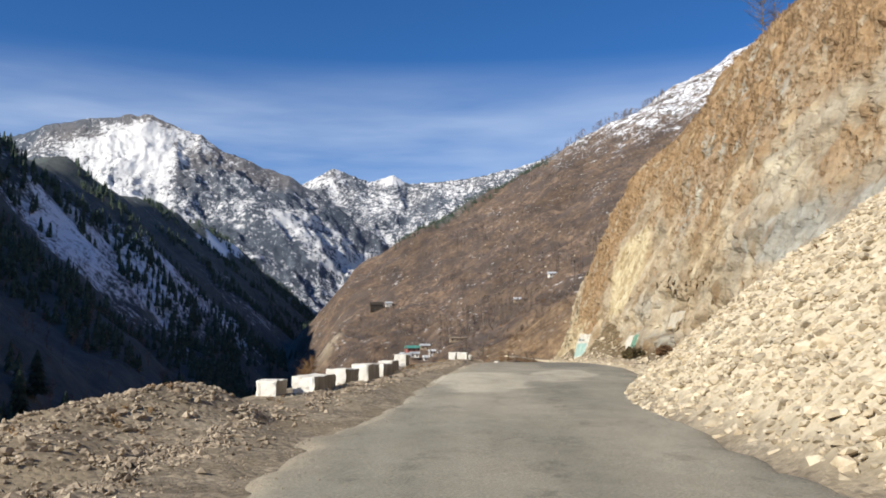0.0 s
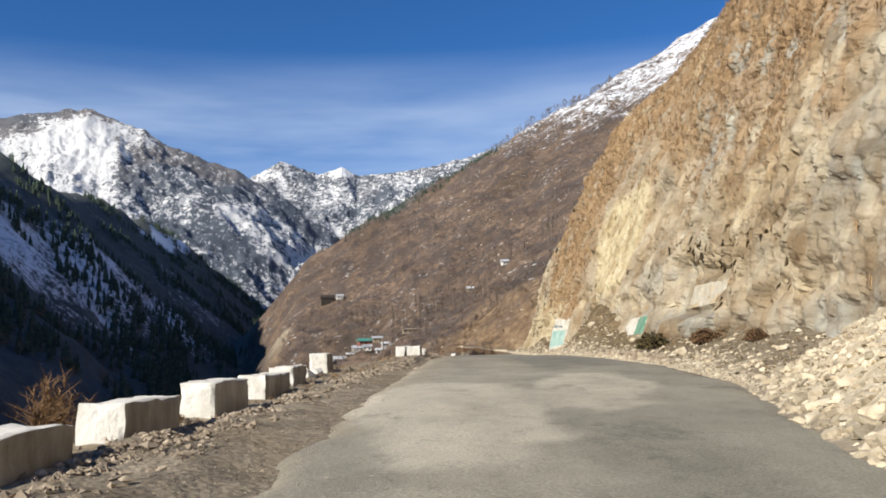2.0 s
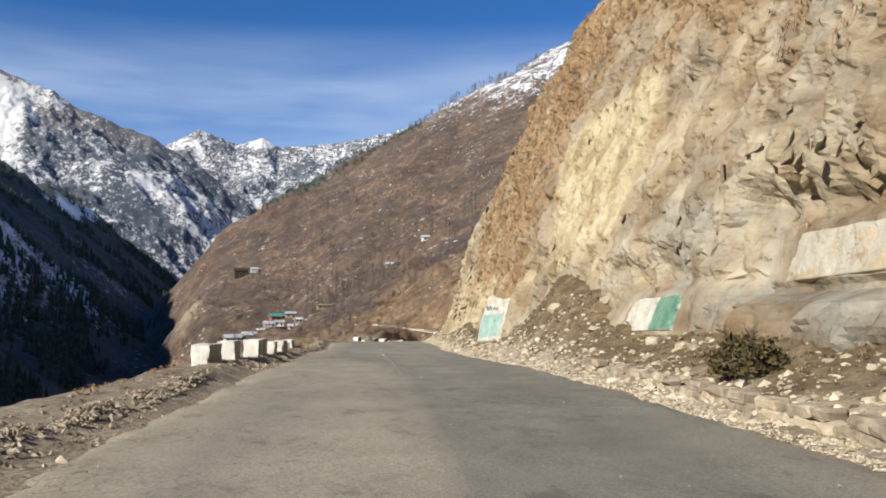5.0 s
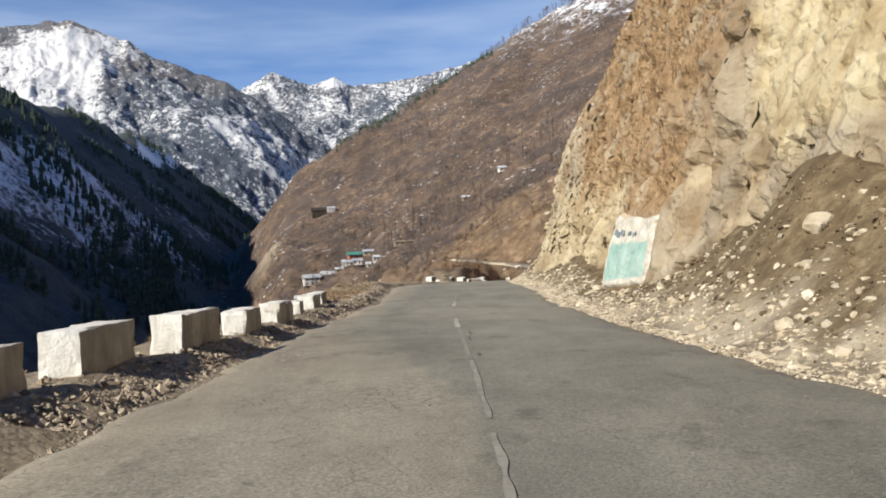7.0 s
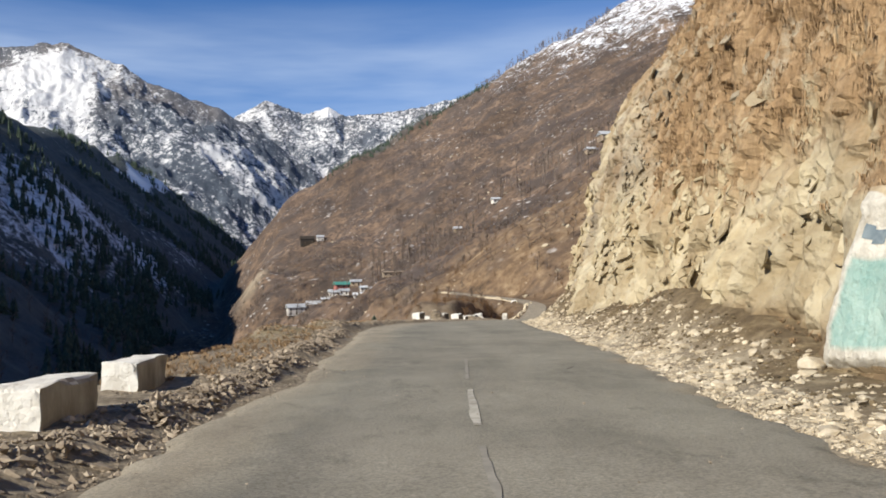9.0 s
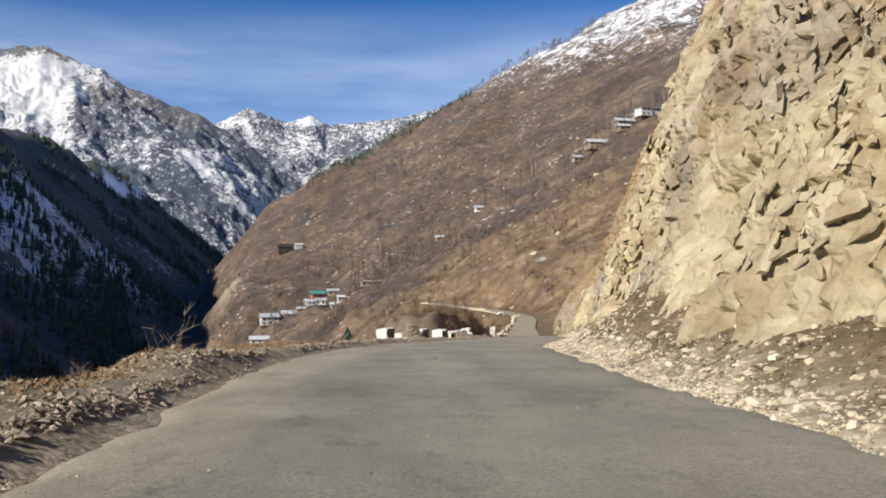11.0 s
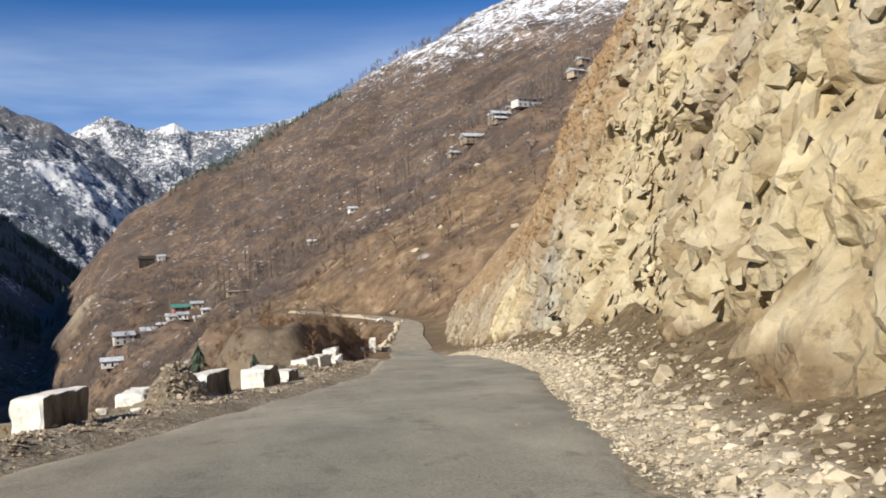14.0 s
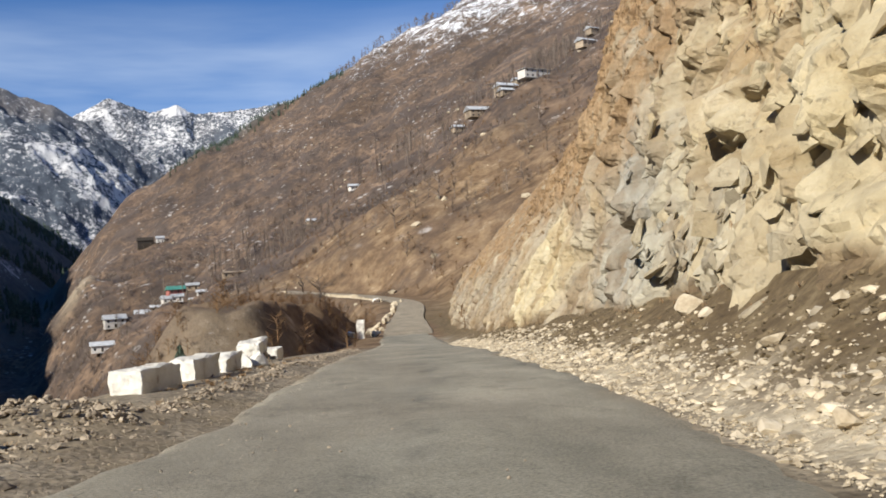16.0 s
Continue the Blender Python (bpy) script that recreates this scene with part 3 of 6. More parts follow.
def build_road():
    y = np.arange(-40, 245, 0.22)
    w = np.linspace(-1, 1, 31)
    W, Y = np.meshgrid(w, y)
    half = np.where(W < 0, left_half(Y), right_half(Y))
    edge = 0.12 * vnoise(Y / 1.5, np.sign(W) * 5, 0, 12) + 0.10 * vnoise(Y / 6, np.sign(W) * 9, 0, 13) + 0.12 * vnoise(Y / 0.45, np.sign(W) * 7, 0, 10)
    N = W * (half + edge)
    X = N + road_x(Y)
    Z = road_top(X, Y) - 0.13 * np.abs(W) ** 24
    me = mesh_from_grid("road", X, Y, Z)
    sand = smooth(1.0, 0.55, np.hypot((N + 1.6 + 0.1 * (Y - 30)) / 1.9, (Y - 30) / 8.5) + 0.22 * fbm(X / 1.6, Y / 2.6, 0, 3, 0.5, 15))
    sand = np.maximum(sand, 0.7 * smooth(1.0, 0.6, np.hypot((N - 1.0) / 1.6, (Y - 33) / 6) + 0.25 * fbm(X / 1.3, Y / 2.2, 0, 3, 0.5, 16)))
    set_attr(me, "sand", 0.95 * smooth(0.2, 0.5, sand))
    seam = np.interp(Y, [40, 61, 69, 75, 90, 104, 112, 130, 150, 160], [0.1, 0.0, -1.2, -1.9, -2.0, -2.2, -3.0, -2.0, 0.8, 0.7]) + 0.05 * vnoise(Y / 1.5, 4.0) + 0.03 * vnoise(Y / 0.3, 8.0)
    gravel = 0.62 * smooth(0.0, -0.9, N - seam + 0.8 * fbm(X / 1.4, Y / 3.5, 0, 3, 0.5, 18)) * smooth(62, 68, Y) * (0.45 + 0.55 * smooth(142, 130, Y)) * smooth(230, 200, Y)
    gravel = np.maximum(gravel, 0.6 * smooth(-2.4, -3.3, N + 0.5 * fbm(X / 1.4, Y / 3.5, 0, 3, 0.5, 18)))
    old = smooth(0.03, -0.03, N - seam) * smooth(40, 45, Y) * smooth(70, 63, Y)
    set_attr(me, "coarse", old)
    set_attr(me, "dust", np.maximum(0.85 * smooth(0.88, 1.02, np.abs(W) + 0.12 * vnoise(X / 1.1, Y / 2.3, 0, 19)), gravel))
    fresh = smooth(-0.03, 0.03, N - seam) * smooth(41, 45, Y) * smooth(132, 118, Y) + 0.6 * smooth(0.03, -0.03, N - seam) * smooth(-2.0, -1.2, N) * smooth(144, 150, Y) * smooth(172, 160, Y)
    mend = smooth(1.0, 0.9, np.maximum(np.abs(N + 1.6 - 0.06 * (Y - 132)) / 2.4, np.abs(Y - 132) / 6.0) + 0.12 * fbm(X / 1.2, Y / 2.0, 0, 3, 0.5, 57))
    ridge = 0.8 * np.exp(-(((N - 0.85 + 0.15 * vnoise(Y / 1.3, 2.0)) / 0.13) ** 2)) * smooth(141, 147, Y) * smooth(172, 160, Y) * smooth(-0.1, 0.35, vnoise(Y / 0.7, 6.0))
    set_attr(me, "patch", np.clip((0.5 + 0.12 * smooth(80, 66, Y)) * fresh + 0.45 * mend + ridge, 0, 1))
    me.materials.append(MAT_ASPHALT)
    return tagged(new("road", me), "worn grey asphalt mountain road with dusty ragged edges", "road", kind="structure")


def cliff_offset(y, h):
    """How far back the face stands at height h above its foot."""
    b = curve(BREAK_Y, BREAK_Z, y)
    cot = np.interp(y, [165, 205], [0.36, 0.58])
    return cot * np.minimum(h, b) + 1.0 * np.maximum(h - b, 0)


def eased(d, times):
    """Takes the knife edges off a grid of relief."""
    for _ in range(times):
        d = d.copy()
        d[1:-1] = 0.25 * d[:-2] + 0.5 * d[1:-1] + 0.25 * d[2:]
        d[:, 1:-1] = 0.25 * d[:, :-2] + 0.5 * d[:, 1:-1] + 0.25 * d[:, 2:]
    return d


# painted rock faces: far and near end, foot and top, and x at the four corners (far foot, near foot, far top, near top)
SLABS = [(85.6, 81.45, 0.8, 3.35, (12.15, 12.70, 12.92, 13.42)), (62.6, 58.5, 1.66, 2.72, (12.42, 12.40, 12.92, 12.80)), (55.8, 50.8, 2.8, 3.95, (13.8, 13.76, 14.2, 14.15))]


def slab_x(corners, u, v):
    a, b, c, d = corners
    return (a * (1 - u) + b * u) * (1 - v) + (c * (1 - u) + d * u) * v


def build_cliff():
    y = np.r_[np.arange(-34, 20, 0.5), np.arange(20, 58, 0.22), np.arange(58, 112, 0.16), np.arange(112, 174, 0.125), np.arange(174, 200, 0.2), np.arange(200, 352, 0.9)]
    h = np.r_[np.arange(-1.5, 12.5, 0.13), 12.5 + spread(6, 0.18, 84, 1.10)]
    H, Y = np.meshgrid(h, y)
    X = foot_x(Y) + cliff_offset(Y, H)
    Z = np.interp(Y, [250, 300, 352], [0.0, -0.5, -0.6]) + road_z(np.minimum(Y, 250)) + 0.4 + H
    wy, wz = 0.22 * fbm(Y / 1.7, Z / 1.7, 0, 3, 0.6, 35), 0.22 * fbm(Y / 1.7, Z / 1.7, 0, 3, 0.6, 36)
    big, tone1 = joint_blocks(Y / 4.6 + 0.10 * Z + wy * 0.5, Z / 5.2 - 0.05 * Y + wz * 0.5, 40, 2.0)
    mid, tone2 = joint_blocks(Y / 1.25 - 0.22 * Z + wy, Z / 1.6 + 0.12 * Y + wz, 50, 2.3)
    small, tone3 = joint_blocks(Y / 0.55 + 0.25 * Z + wz, Z / 0.66 - 0.2 * Y + wy, 60, 2.2)
    chip, _ = joint_blocks(Y / 0.31 - 0.3 * Z + wz * 2, Z / 0.34 + 0.3 * Y + wy * 2, 70, 2.4)
    soft = fbm(Y / 14, Z / 9, 0, 4, 0.5, 21)
    gully = ridged(Y / 3.2 + 0.1 * Z, Z / 14, 3, 0.5, 25)
    bold = 0.42 + 0.15 * smooth(55, 75, Y) * smooth(100, 92, Y) + 0.38 * smooth(100, 106, Y) * smooth(117, 111, Y) + (0.05 + 0.3 * smooth(123.5, 127, Y)) * smooth(111, 117, Y) + 0.28 * smooth(130, 146, Y) - 0.48 * smooth(162, 186, Y)
    bold = bold * (1 + 0.5 * fbm(Y / 7, Z / 7, 0, 2, 0.5, 47))
    rock = smooth(27, 15, H + 4 * soft)
    pale = smooth(1.05, 0.8, (((Y - 70.8 - 0.25 * (Z - 8)) / 5.6) ** 4 + ((Z - 7.8) / 3.6) ** 4) ** 0.25 + 0.25 * fbm(Y / 2.5, Z / 2.5, 0, 4, 0.55, 88))
    brown = np.maximum(smooth(75, 82, Y + 3 * soft) * smooth(114, 104, Y) * smooth(3, 6, H + 2.5 * fbm(Y / 4, Z / 4, 0, 3, 0.5, 38)), 0.9 * smooth(146, 172, Y) * smooth(4, 10, H + 6 * fbm(Y / 5, Z / 5, 0, 3, 0.5, 49)))
    clumps = ridged(Y / 0.9 + 0.25 * Z, Z / 2.4, 3, 0.55, 27) + 0.5 * fbm(Y / 0.5, Z / 0.9, 0, 3, 0.5, 28)
    crags = smooth(44, 50, Y) * smooth(68, 62, Y) * smooth(5.5, 3.5, Z)
    bold = bold * (1 - 0.8 * pale) * (1 - 0.55 * brown) + 0.4 * crags
    painted = smooth(1.5, 0.9, np.maximum(np.abs(Y - 83.5) / 2.9, np.abs(Z - 2.0) / 1.5)) + smooth(1.5, 0.9, np.maximum(np.abs(Y - 60.6) / 2.3, np.abs(Z - 2.2) / 0.75)) + smooth(1.5, 0.9, np.hypot((Y - 123.2) / 1.0, (Z - 2.25) / 0.9))
    calm = 1 - 0.95 * np.clip(painted, 0, 1)
    hollow = -2.4 * smooth(1.0, 0.8, np.abs(Y - 119.0 - 0.3 * (Z - 3.2)) / 0.85 + np.abs(Z - 3.2) / 1.3) + 0.5 * smooth(1.0, 0.75, np.maximum(np.abs(Y - 118.9) / 1.3, np.abs(Z - 4.5) / 0.45))
    crack = np.abs(vnoise(Y / 2.8 + 0.5 * Z, Z / 2.4 - 0.45 * Y, 0, 48))
    slit = -0.5 * smooth(0.035, 0.0, crack) * smooth(0.1, 0.3, vnoise(Y / 3, Z / 3, 0, 45)) * smooth(102, 112, Y)
    deep = smooth(-0.30, -0.52, mid) * smooth(-0.15, 0.15, vnoise(Y / 2.2, Z / 2.2, 0, 45)) * smooth(100, 112, Y) * smooth(1.2, 2.2, H)
    slit = 0.2 * slit - 0.3 * eased(deep, 1) * np.clip(bold, 0, 1)
    blocks = big * 0.85 * bold + mid * 0.70 * bold + (small * 0.30 + chip * 0.10) * (0.5 + 0.5 * bold) + slit
    face = rock * (blocks + 0.30 * gully * np.clip(1 - bold, 0.2, 1)) * calm + hollow + 0.42 * brown * (clumps - 0.4) * calm
    push = (1.2 * soft + face + (1 - rock) * 0.5 * fbm(Y / 2, Z / 2, 0, 3, 0.5, 77)) * smooth(-1.5, 0.3, H)
    X = X - push
    for y0, y1, z0, z1, corners in SLABS:
        u, v = (y0 - Y) / (y0 - y1), (Z - z0) / (z1 - z0)
        on = smooth(0.45, 0.08, np.maximum(np.abs(u - 0.5) - 0.5, np.where(v > 1, (v - 1) * 0.3, -v)))
        X = np.where(on > 0, X * (1 - on) + np.maximum(X, slab_x(corners, np.clip(u, 0, 1), np.clip(v, 0, 3)) + 0.06 + 0.55 * np.clip(0.25 - mid - 0.5 * small, 0, 1) * smooth(0.0, 0.3, np.maximum(np.maximum(np.abs(u - 0.5) - 0.5, v - 1), -v))) * on, X)
    X = X - 0.3 * smooth(104, 107, Y) * smooth(113, 109, Y) * smooth(6.0, 0.5, H)
    Z = Z - 0.07 * face * smooth(-1.0, 1.0, H)
    me = mesh_from_grid("cliff", X, Y, Z)
    me.polygons.foreach_set("use_smooth", np.zeros(len(me.polygons), bool))
    grassy = smooth(9, 16, H + 8 * fbm(Y / 7, Z / 7, 0, 3, 0.5, 23) + 9 * smooth(78, 88, Y) * smooth(112, 100, Y) * smooth(2, 6, H) - 7 * smooth(128, 140, Y) + 13 * smooth(158, 184, Y) * smooth(2, 7, H))
    grassy = np.maximum(grassy, 0.8 * smooth(-0.02, 0.22, fbm(Y / 3.2, Z / 4.5, 0, 4, 0.55, 24)) * smooth(100, 90, Y) * smooth(4, 9, H)) * (1 - pale)
    grassy = np.maximum(grassy, brown)
    grassy = np.maximum(grassy, smooth(3.6, 2.8, np.abs(Y - 83.4)) * smooth(2.2, 2.5, Z - 0.9 + 0.25 * vnoise(Y * 1.7, 5.0)) * smooth(6.5, 5.5, Z))
    set_attr(me, "grass", grassy)
    set_attr(me, "wash", np.maximum(0.85 * smooth(0.14, 0.06, np.abs(np.hypot(Y - 123.5, Z - 2.2) - 0.52)), 0.25 * smooth(0.5, 0.4, np.hypot(Y - 123.5, Z - 2.2))) * smooth(-0.5, 0.1, fbm(Y * 2, Z * 2, 0, 3, 0.5, 37)))
    set_attr(me, "tone", np.clip(0.25 * tone1 + 0.45 * tone2 + 0.30 * tone3, 0, 1))
    set_attr(me, "grey", np.clip(0.12 * smooth(104, 109, Y) * smooth(119, 114, Y) * smooth(9, 5, H) + 0.5 * smooth(157, 161, Y) * smooth(173, 168, Y) * smooth(8, 5, H) + 0.35 * smooth(55, 66, Y) + smooth(66, 55, Y) * (0.45 + 0.55 * smooth(-0.15, 0.25, vnoise(Y / 16, Z / 2.0, 0, 39))), 0, 1))
    set_attr(me, "strata", smooth(64, 56, Y) * smooth(14, 9, H))
    set_attr(me, "pale", np.maximum(np.maximum(np.maximum(pale, 0.65 * smooth(84, 88, Y) * smooth(120, 114, Y) * smooth(7, 4, H)), 0.9 * smooth(1.0, 0.6, np.hypot((Y - 183) / 9.0, (H - 2.5) / 3.6) + 0.2 * soft)), 0.75 * smooth(118, 128, Y) * smooth(-0.35, 0.25, soft + 0.5 * vnoise(Y / 6, Z / 6, 0, 91)) * smooth(172, 158, Y)))
    set_attr(me, "earth", (0.9 - 0.7 * smooth(99, 103, Y) * smooth(120, 116, Y)) * smooth(0.55, -0.1, H - 0.35 * np.interp(Y, TALUS_Y, TALUS_H) + 1.1 * fbm(Y / 2.4, Z / 2.4, 0, 3, 0.5, 29)))
    area = np.gradient(y)[:, None] * np.gradient(h)[None]
    GRID["cliff"] = (X, Y, Z, grassy, H, area)
    GRID["zones"] = {k: np.array([d.value for d in me.attributes[k].data]) for k in ("pale", "grey", "strata")}
    me.materials.append(MAT_ROCK)
    return tagged(new("cliff", me), "pale ochre cut rock face with dry brown grass above the road", "cliff", kind="structure")


def build_range(name, label, crest, depth, drop, seed, relief, bare, bias):
    """A mountain side: falls from a crest line of a few summits towards the viewer's valley, cut by gullies."""
    c = np.array(crest, float)
    u = np.linspace(0, 1, 340)
    s = np.linspace(0, 1, len(c))
    cx, cy, cz = (np.interp(u, s, c[:, k]) for k in range(3))
    v = np.r_[-np.linspace(0.35, 0.02, 14), np.linspace(0, 1, 155) ** 1.1]
    V, CX = np.meshgrid(v, cx, indexing="ij")
    CY, CZ = np.meshgrid(v, cy, indexing="ij")[1], np.meshgrid(v, cz, indexing="ij")[1]
    dx, dy = depth
    wob = relief * 0.5 * fbm(CX / relief / 1.5, V * 5, 0, 3, 0.5, seed + 1) * smooth(0, 0.3, np.abs(V))
    X, Y = CX + dx * V + wob, CY + dy * V
    Z = CZ - drop * np.abs(V) ** 0.92
    spur = ridged((X + 0.35 * Y) / (relief * 2.0), Y / (relief * 4.5), 6, 0.5, seed + 3)
    Z = Z + relief * (0.27 * spur * smooth(0.0, 0.2, np.abs(V)) + 0.07 * ridged(X / 90, Y / 160, 4, 0.55, seed) + 0.10 * fbm(X / 60, Y / 60, 0, 4, 0.55, seed + 7) * smooth(0, 0.1, np.abs(V)))
    me = mesh_from_grid(name, X, Y, Z)
    chute = smooth(0.1, -0.35, spur)
    field = smooth(1.0, 0.4, np.hypot((X + 1040) / 210, (Z - 770) / 170) + 0.3 * fbm(X / 70, Z / 70, 0, 3, 0.5, seed + 13))
    ax, az = (X + 430) * 0.78 - (Z - 400) * 0.62, (X + 430) * 0.62 + (Z - 400) * 0.78
    flank = smooth(1.0, 0.55, np.hypot(ax / 270, az / 85) + 0.25 * fbm(X / 60, Z / 60, 0, 3, 0.5, seed + 15))
    set_attr(me, "snow", bias + 0.16 * chute + 0.13 * field + 0.13 * flank + 0.04 * smooth(0.2, 0.6, V) - 0.05 * smooth(0.06, 0.0, np.abs(V)))
    if name == "mountain_far":
        snow = smooth(1.0, 0.3, np.hypot((X + 262) / 75, (Z - 880) / 45))
        me.attributes["snow"].data.foreach_set("value", np.ascontiguousarray((bias + 0.20 * chute + 0.40 * snow).ravel(), np.float32))
    set_attr(me, "bare", np.clip(bare * smooth(0.55, 0.05, V) * smooth(-0.4, 0.3, fbm(X / 330, Y / 330, 0, 3, 0.5, seed + 9)), 0, 1))
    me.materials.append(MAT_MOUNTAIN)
    return tagged(new(name, me), label, "mountain", kind="structure")


build_ground()
build_road()
CLIFF = build_cliff()


def crest(sights, far):
    """Summits from their bearing and rise as seen from the road's start."""
    return [(a * far - 0.0023 * far, far, 1.4 + e * far) for a, e in sights]


build_range("mountain_far", "distant snow-streaked mountain ridge with dark forest",
            [(-1500, 4300, 760), (-950, 4400, 720)] + crest([(-0.16, 0.197), (-0.125, 0.213), (-0.105, 0.205), (-0.085, 0.198), (-0.057, 0.205), (-0.038, 0.195), (0.0, 0.197), (0.04, 0.203), (0.075, 0.210), (0.11, 0.220)], 4400) + [(900, 4350, 1150)],
            (-60, -1100), 800, 5, 200, 0.2, 0.17)
build_range("mountain_left", "snowy rocky mountain with dark conifer slopes",
            [(-2500, 3100, 780)] + crest([(-0.56, 0.246), (-0.50, 0.254), (-0.46, 0.266), (-0.41, 0.275), (-0.375, 0.276), (-0.345, 0.280), (-0.31, 0.264), (-0.28, 0.252), (-0.255, 0.233), (-0.22, 0.220), (-0.17, 0.199), (-0.134, 0.176), (-0.092, 0.146), (-0.054, 0.117), (-0.02, 0.085)], 3300),
            (260, -900), 720, 11, 230, 0.5, 0.115)


# ---- things: helpers ----
def part(name, bm, mat, parent=None, label=""):
    me = bpy.data.meshes.new(name)
    bm.to_mesh(me)
    bm.free()
    if mat:
        me.materials.append(mat)
    ob = new(name, me)
    if parent:
        ob.parent = parent
    if label:
        ob["label"] = label
    return ob


def thing(name, x, y, z, turn=0.0, **tags):
    ob = new(name)
    ob.matrix_world = pose(x, y, z, 0, 0, turn)
    return tagged(ob, **tags)


def raw_mesh(name, co, faces, mat):
    me = bpy.data.meshes.new(name)
    me.from_pydata(co.tolist() if hasattr(co, "tolist") else co, [], faces.tolist() if hasattr(faces, "tolist") else faces)
    me.materials.append(mat)
    return me


def box(bm, cx, cy, cz, sx, sy, sz, cuts=0):
    r = bmesh.ops.create_cube(bm, size=1, matrix=Matrix.LocRotScale((cx, cy, cz), None, (sx, sy, sz)))
    return r["verts"]


def floor_at(x, y):
    return float(surface_z(np.array([[x]], float), np.array([[y]], float))[0][0, 0])


rng = np.random.default_rng(7)


def plain_material(name, stops, scale, rough=0.9, bump=0.02, per="", stretch=None):
    m, nt, b = material(name, rough)
    k = Net(nt)
    col = k.ramp(k.noise(scale, 7, 0.65, stretch), *stops)
    if per == "island":
        col = k.mix(0.8, col, k.ramp(k.island(), (0.0, 0.55), (1.0, 1.35)), "MULTIPLY")
    if per == "object":
        col = k.mix(0.8, col, k.ramp(k.random(), (0.0, 0.7), (1.0, 1.2)), "MULTIPLY")
    k.link(col, b.inputs["Base Color"])
    if bump:
        k.bump(k.noise(scale * 4, 6, 0.65), 0.7, bump, b)
    return m


def whitewash_material():
    """Limewash over rough masonry: chalky white, dirty low down, worn to stone in places."""
    m, nt, b = material("whitewash", 0.9)
    k = Net(nt)
    col = k.ramp(k.noise(1.6, 7, 0.65), (0.3, (0.58, 0.54, 0.46)), (0.55, (0.76, 0.73, 0.65)))
    worn = k.ramp(k.noise(2.3, 8, 0.7), (0.60, 0.0), (0.68, 0.85))
    col = k.mix(worn, col, (0.36, 0.29, 0.21))
    stain = k.ramp(k.noise(1.2, 6, 0.7, (1, 1, 0.35)), (0.55, 0.0), (0.75, 0.6))
    col = k.mix(stain, col, (0.42, 0.36, 0.27))
    k.link(col, b.inputs["Base Color"])
    k.bump(k.math("ADD", k.noise(9, 7, 0.7), k.math("MULTIPLY", k.noise(2.5, 4, 0.6), 1.5)), 0.8, 0.04, b)
    return m


MAT_WHITE = whitewash_material()
# whitewash darkened for the road sides of the near blocks: shade in the colour
MAT_SHADED_WHITE = plain_material("shaded_whitewash", [(0.3, (0.16, 0.14, 0.115)), (0.5, (0.30, 0.275, 0.235)), (0.7, (0.46, 0.43, 0.37))], 1.8, 0.9, 0.03, "", (1, 1, 0.4))
# dark bare masonry of the far blocks' road sides, with their shade mixed in
MAT_SHADED_BARE = plain_material("shaded_bare_masonry", [(0.36, (0.035, 0.03, 0.026)), (0.5, (0.15, 0.13, 0.11)), (0.66, (0.30, 0.265, 0.22))], 1.3, 0.9, 0.03, "", (1, 1, 0.35))
MAT_CREAM = plain_material("cream_stone", [(0.3, (0.30, 0.235, 0.15)), (0.5, (0.46, 0.385, 0.27)), (0.72, (0.60, 0.53, 0.41))], 3.0, 0.92, 0.03, "island")
MAT_BROWN = plain_material("brown_stone", [(0.3, (0.17, 0.13, 0.088)), (0.5, (0.31, 0.25, 0.18)), (0.72, (0.49, 0.41, 0.30))], 3.0, 0.92, 0.03, "island")
MAT_CLOD = plain_material("earth_clods", [(0.3, (0.06, 0.043, 0.024)), (0.5, (0.125, 0.093, 0.052)), (0.72, (0.25, 0.19, 0.115))], 3.0, 0.95, 0.03, "island")
MAT_NEEDLE = plain_material("conifer_needles", [(0.3, (0.04, 0.058, 0.042)), (0.7, (0.085, 0.115, 0.075))], 0.8, 0.9, 0, "island")
MAT_BARK = plain_material("grey_bark", [(0.3, (0.07, 0.055, 0.042)), (0.7, (0.16, 0.13, 0.10))], 6.0, 0.95, 0.01)
MAT_TWIG = plain_material("bare_twigs", [(0.3, (0.11, 0.085, 0.068)), (0.7, (0.23, 0.185, 0.15))], 0.05, 0.95, 0, "island")
MAT_SCRUB = plain_material("dry_scrub", [(0.3, (0.10, 0.055, 0.028)), (0.7, (0.23, 0.14, 0.07))], 0.06, 0.95, 0, "island")
MAT_TUFT = plain_material("dry_grass", [(0.3, (0.21, 0.132, 0.068)), (0.55, (0.33, 0.222, 0.12)), (0.75, (0.45, 0.325, 0.185))], 0.5, 0.9, 0, "island")
MAT_BUSH = plain_material("bush_leaves", [(0.3, (0.05, 0.042, 0.018)), (0.7, (0.15, 0.11, 0.05))], 3.0, 0.9, 0, "island")
MAT_PLASTER = plain_material("house_plaster", [(0.3, (0.52, 0.48, 0.42)), (0.7, (0.74, 0.71, 0.66))], 0.6, 0.9, 0.02, "object")
MAT_MUD = plain_material("mud_wall", [(0.3, (0.24, 0.18, 0.12)), (0.7, (0.42, 0.34, 0.25))], 0.6, 0.95, 0.02, "object")
MAT_TIN = plain_material("tin_roof", [(0.3, (0.34, 0.35, 0.35)), (0.7, (0.62, 0.63, 0.64))], 0.5, 0.5, 0.01, "object")
MAT_GREEN = plain_material("green_tin", [(0.3, (0.05, 0.20, 0.16)), (0.7, (0.12, 0.32, 0.26))], 0.5, 0.5, 0.01)
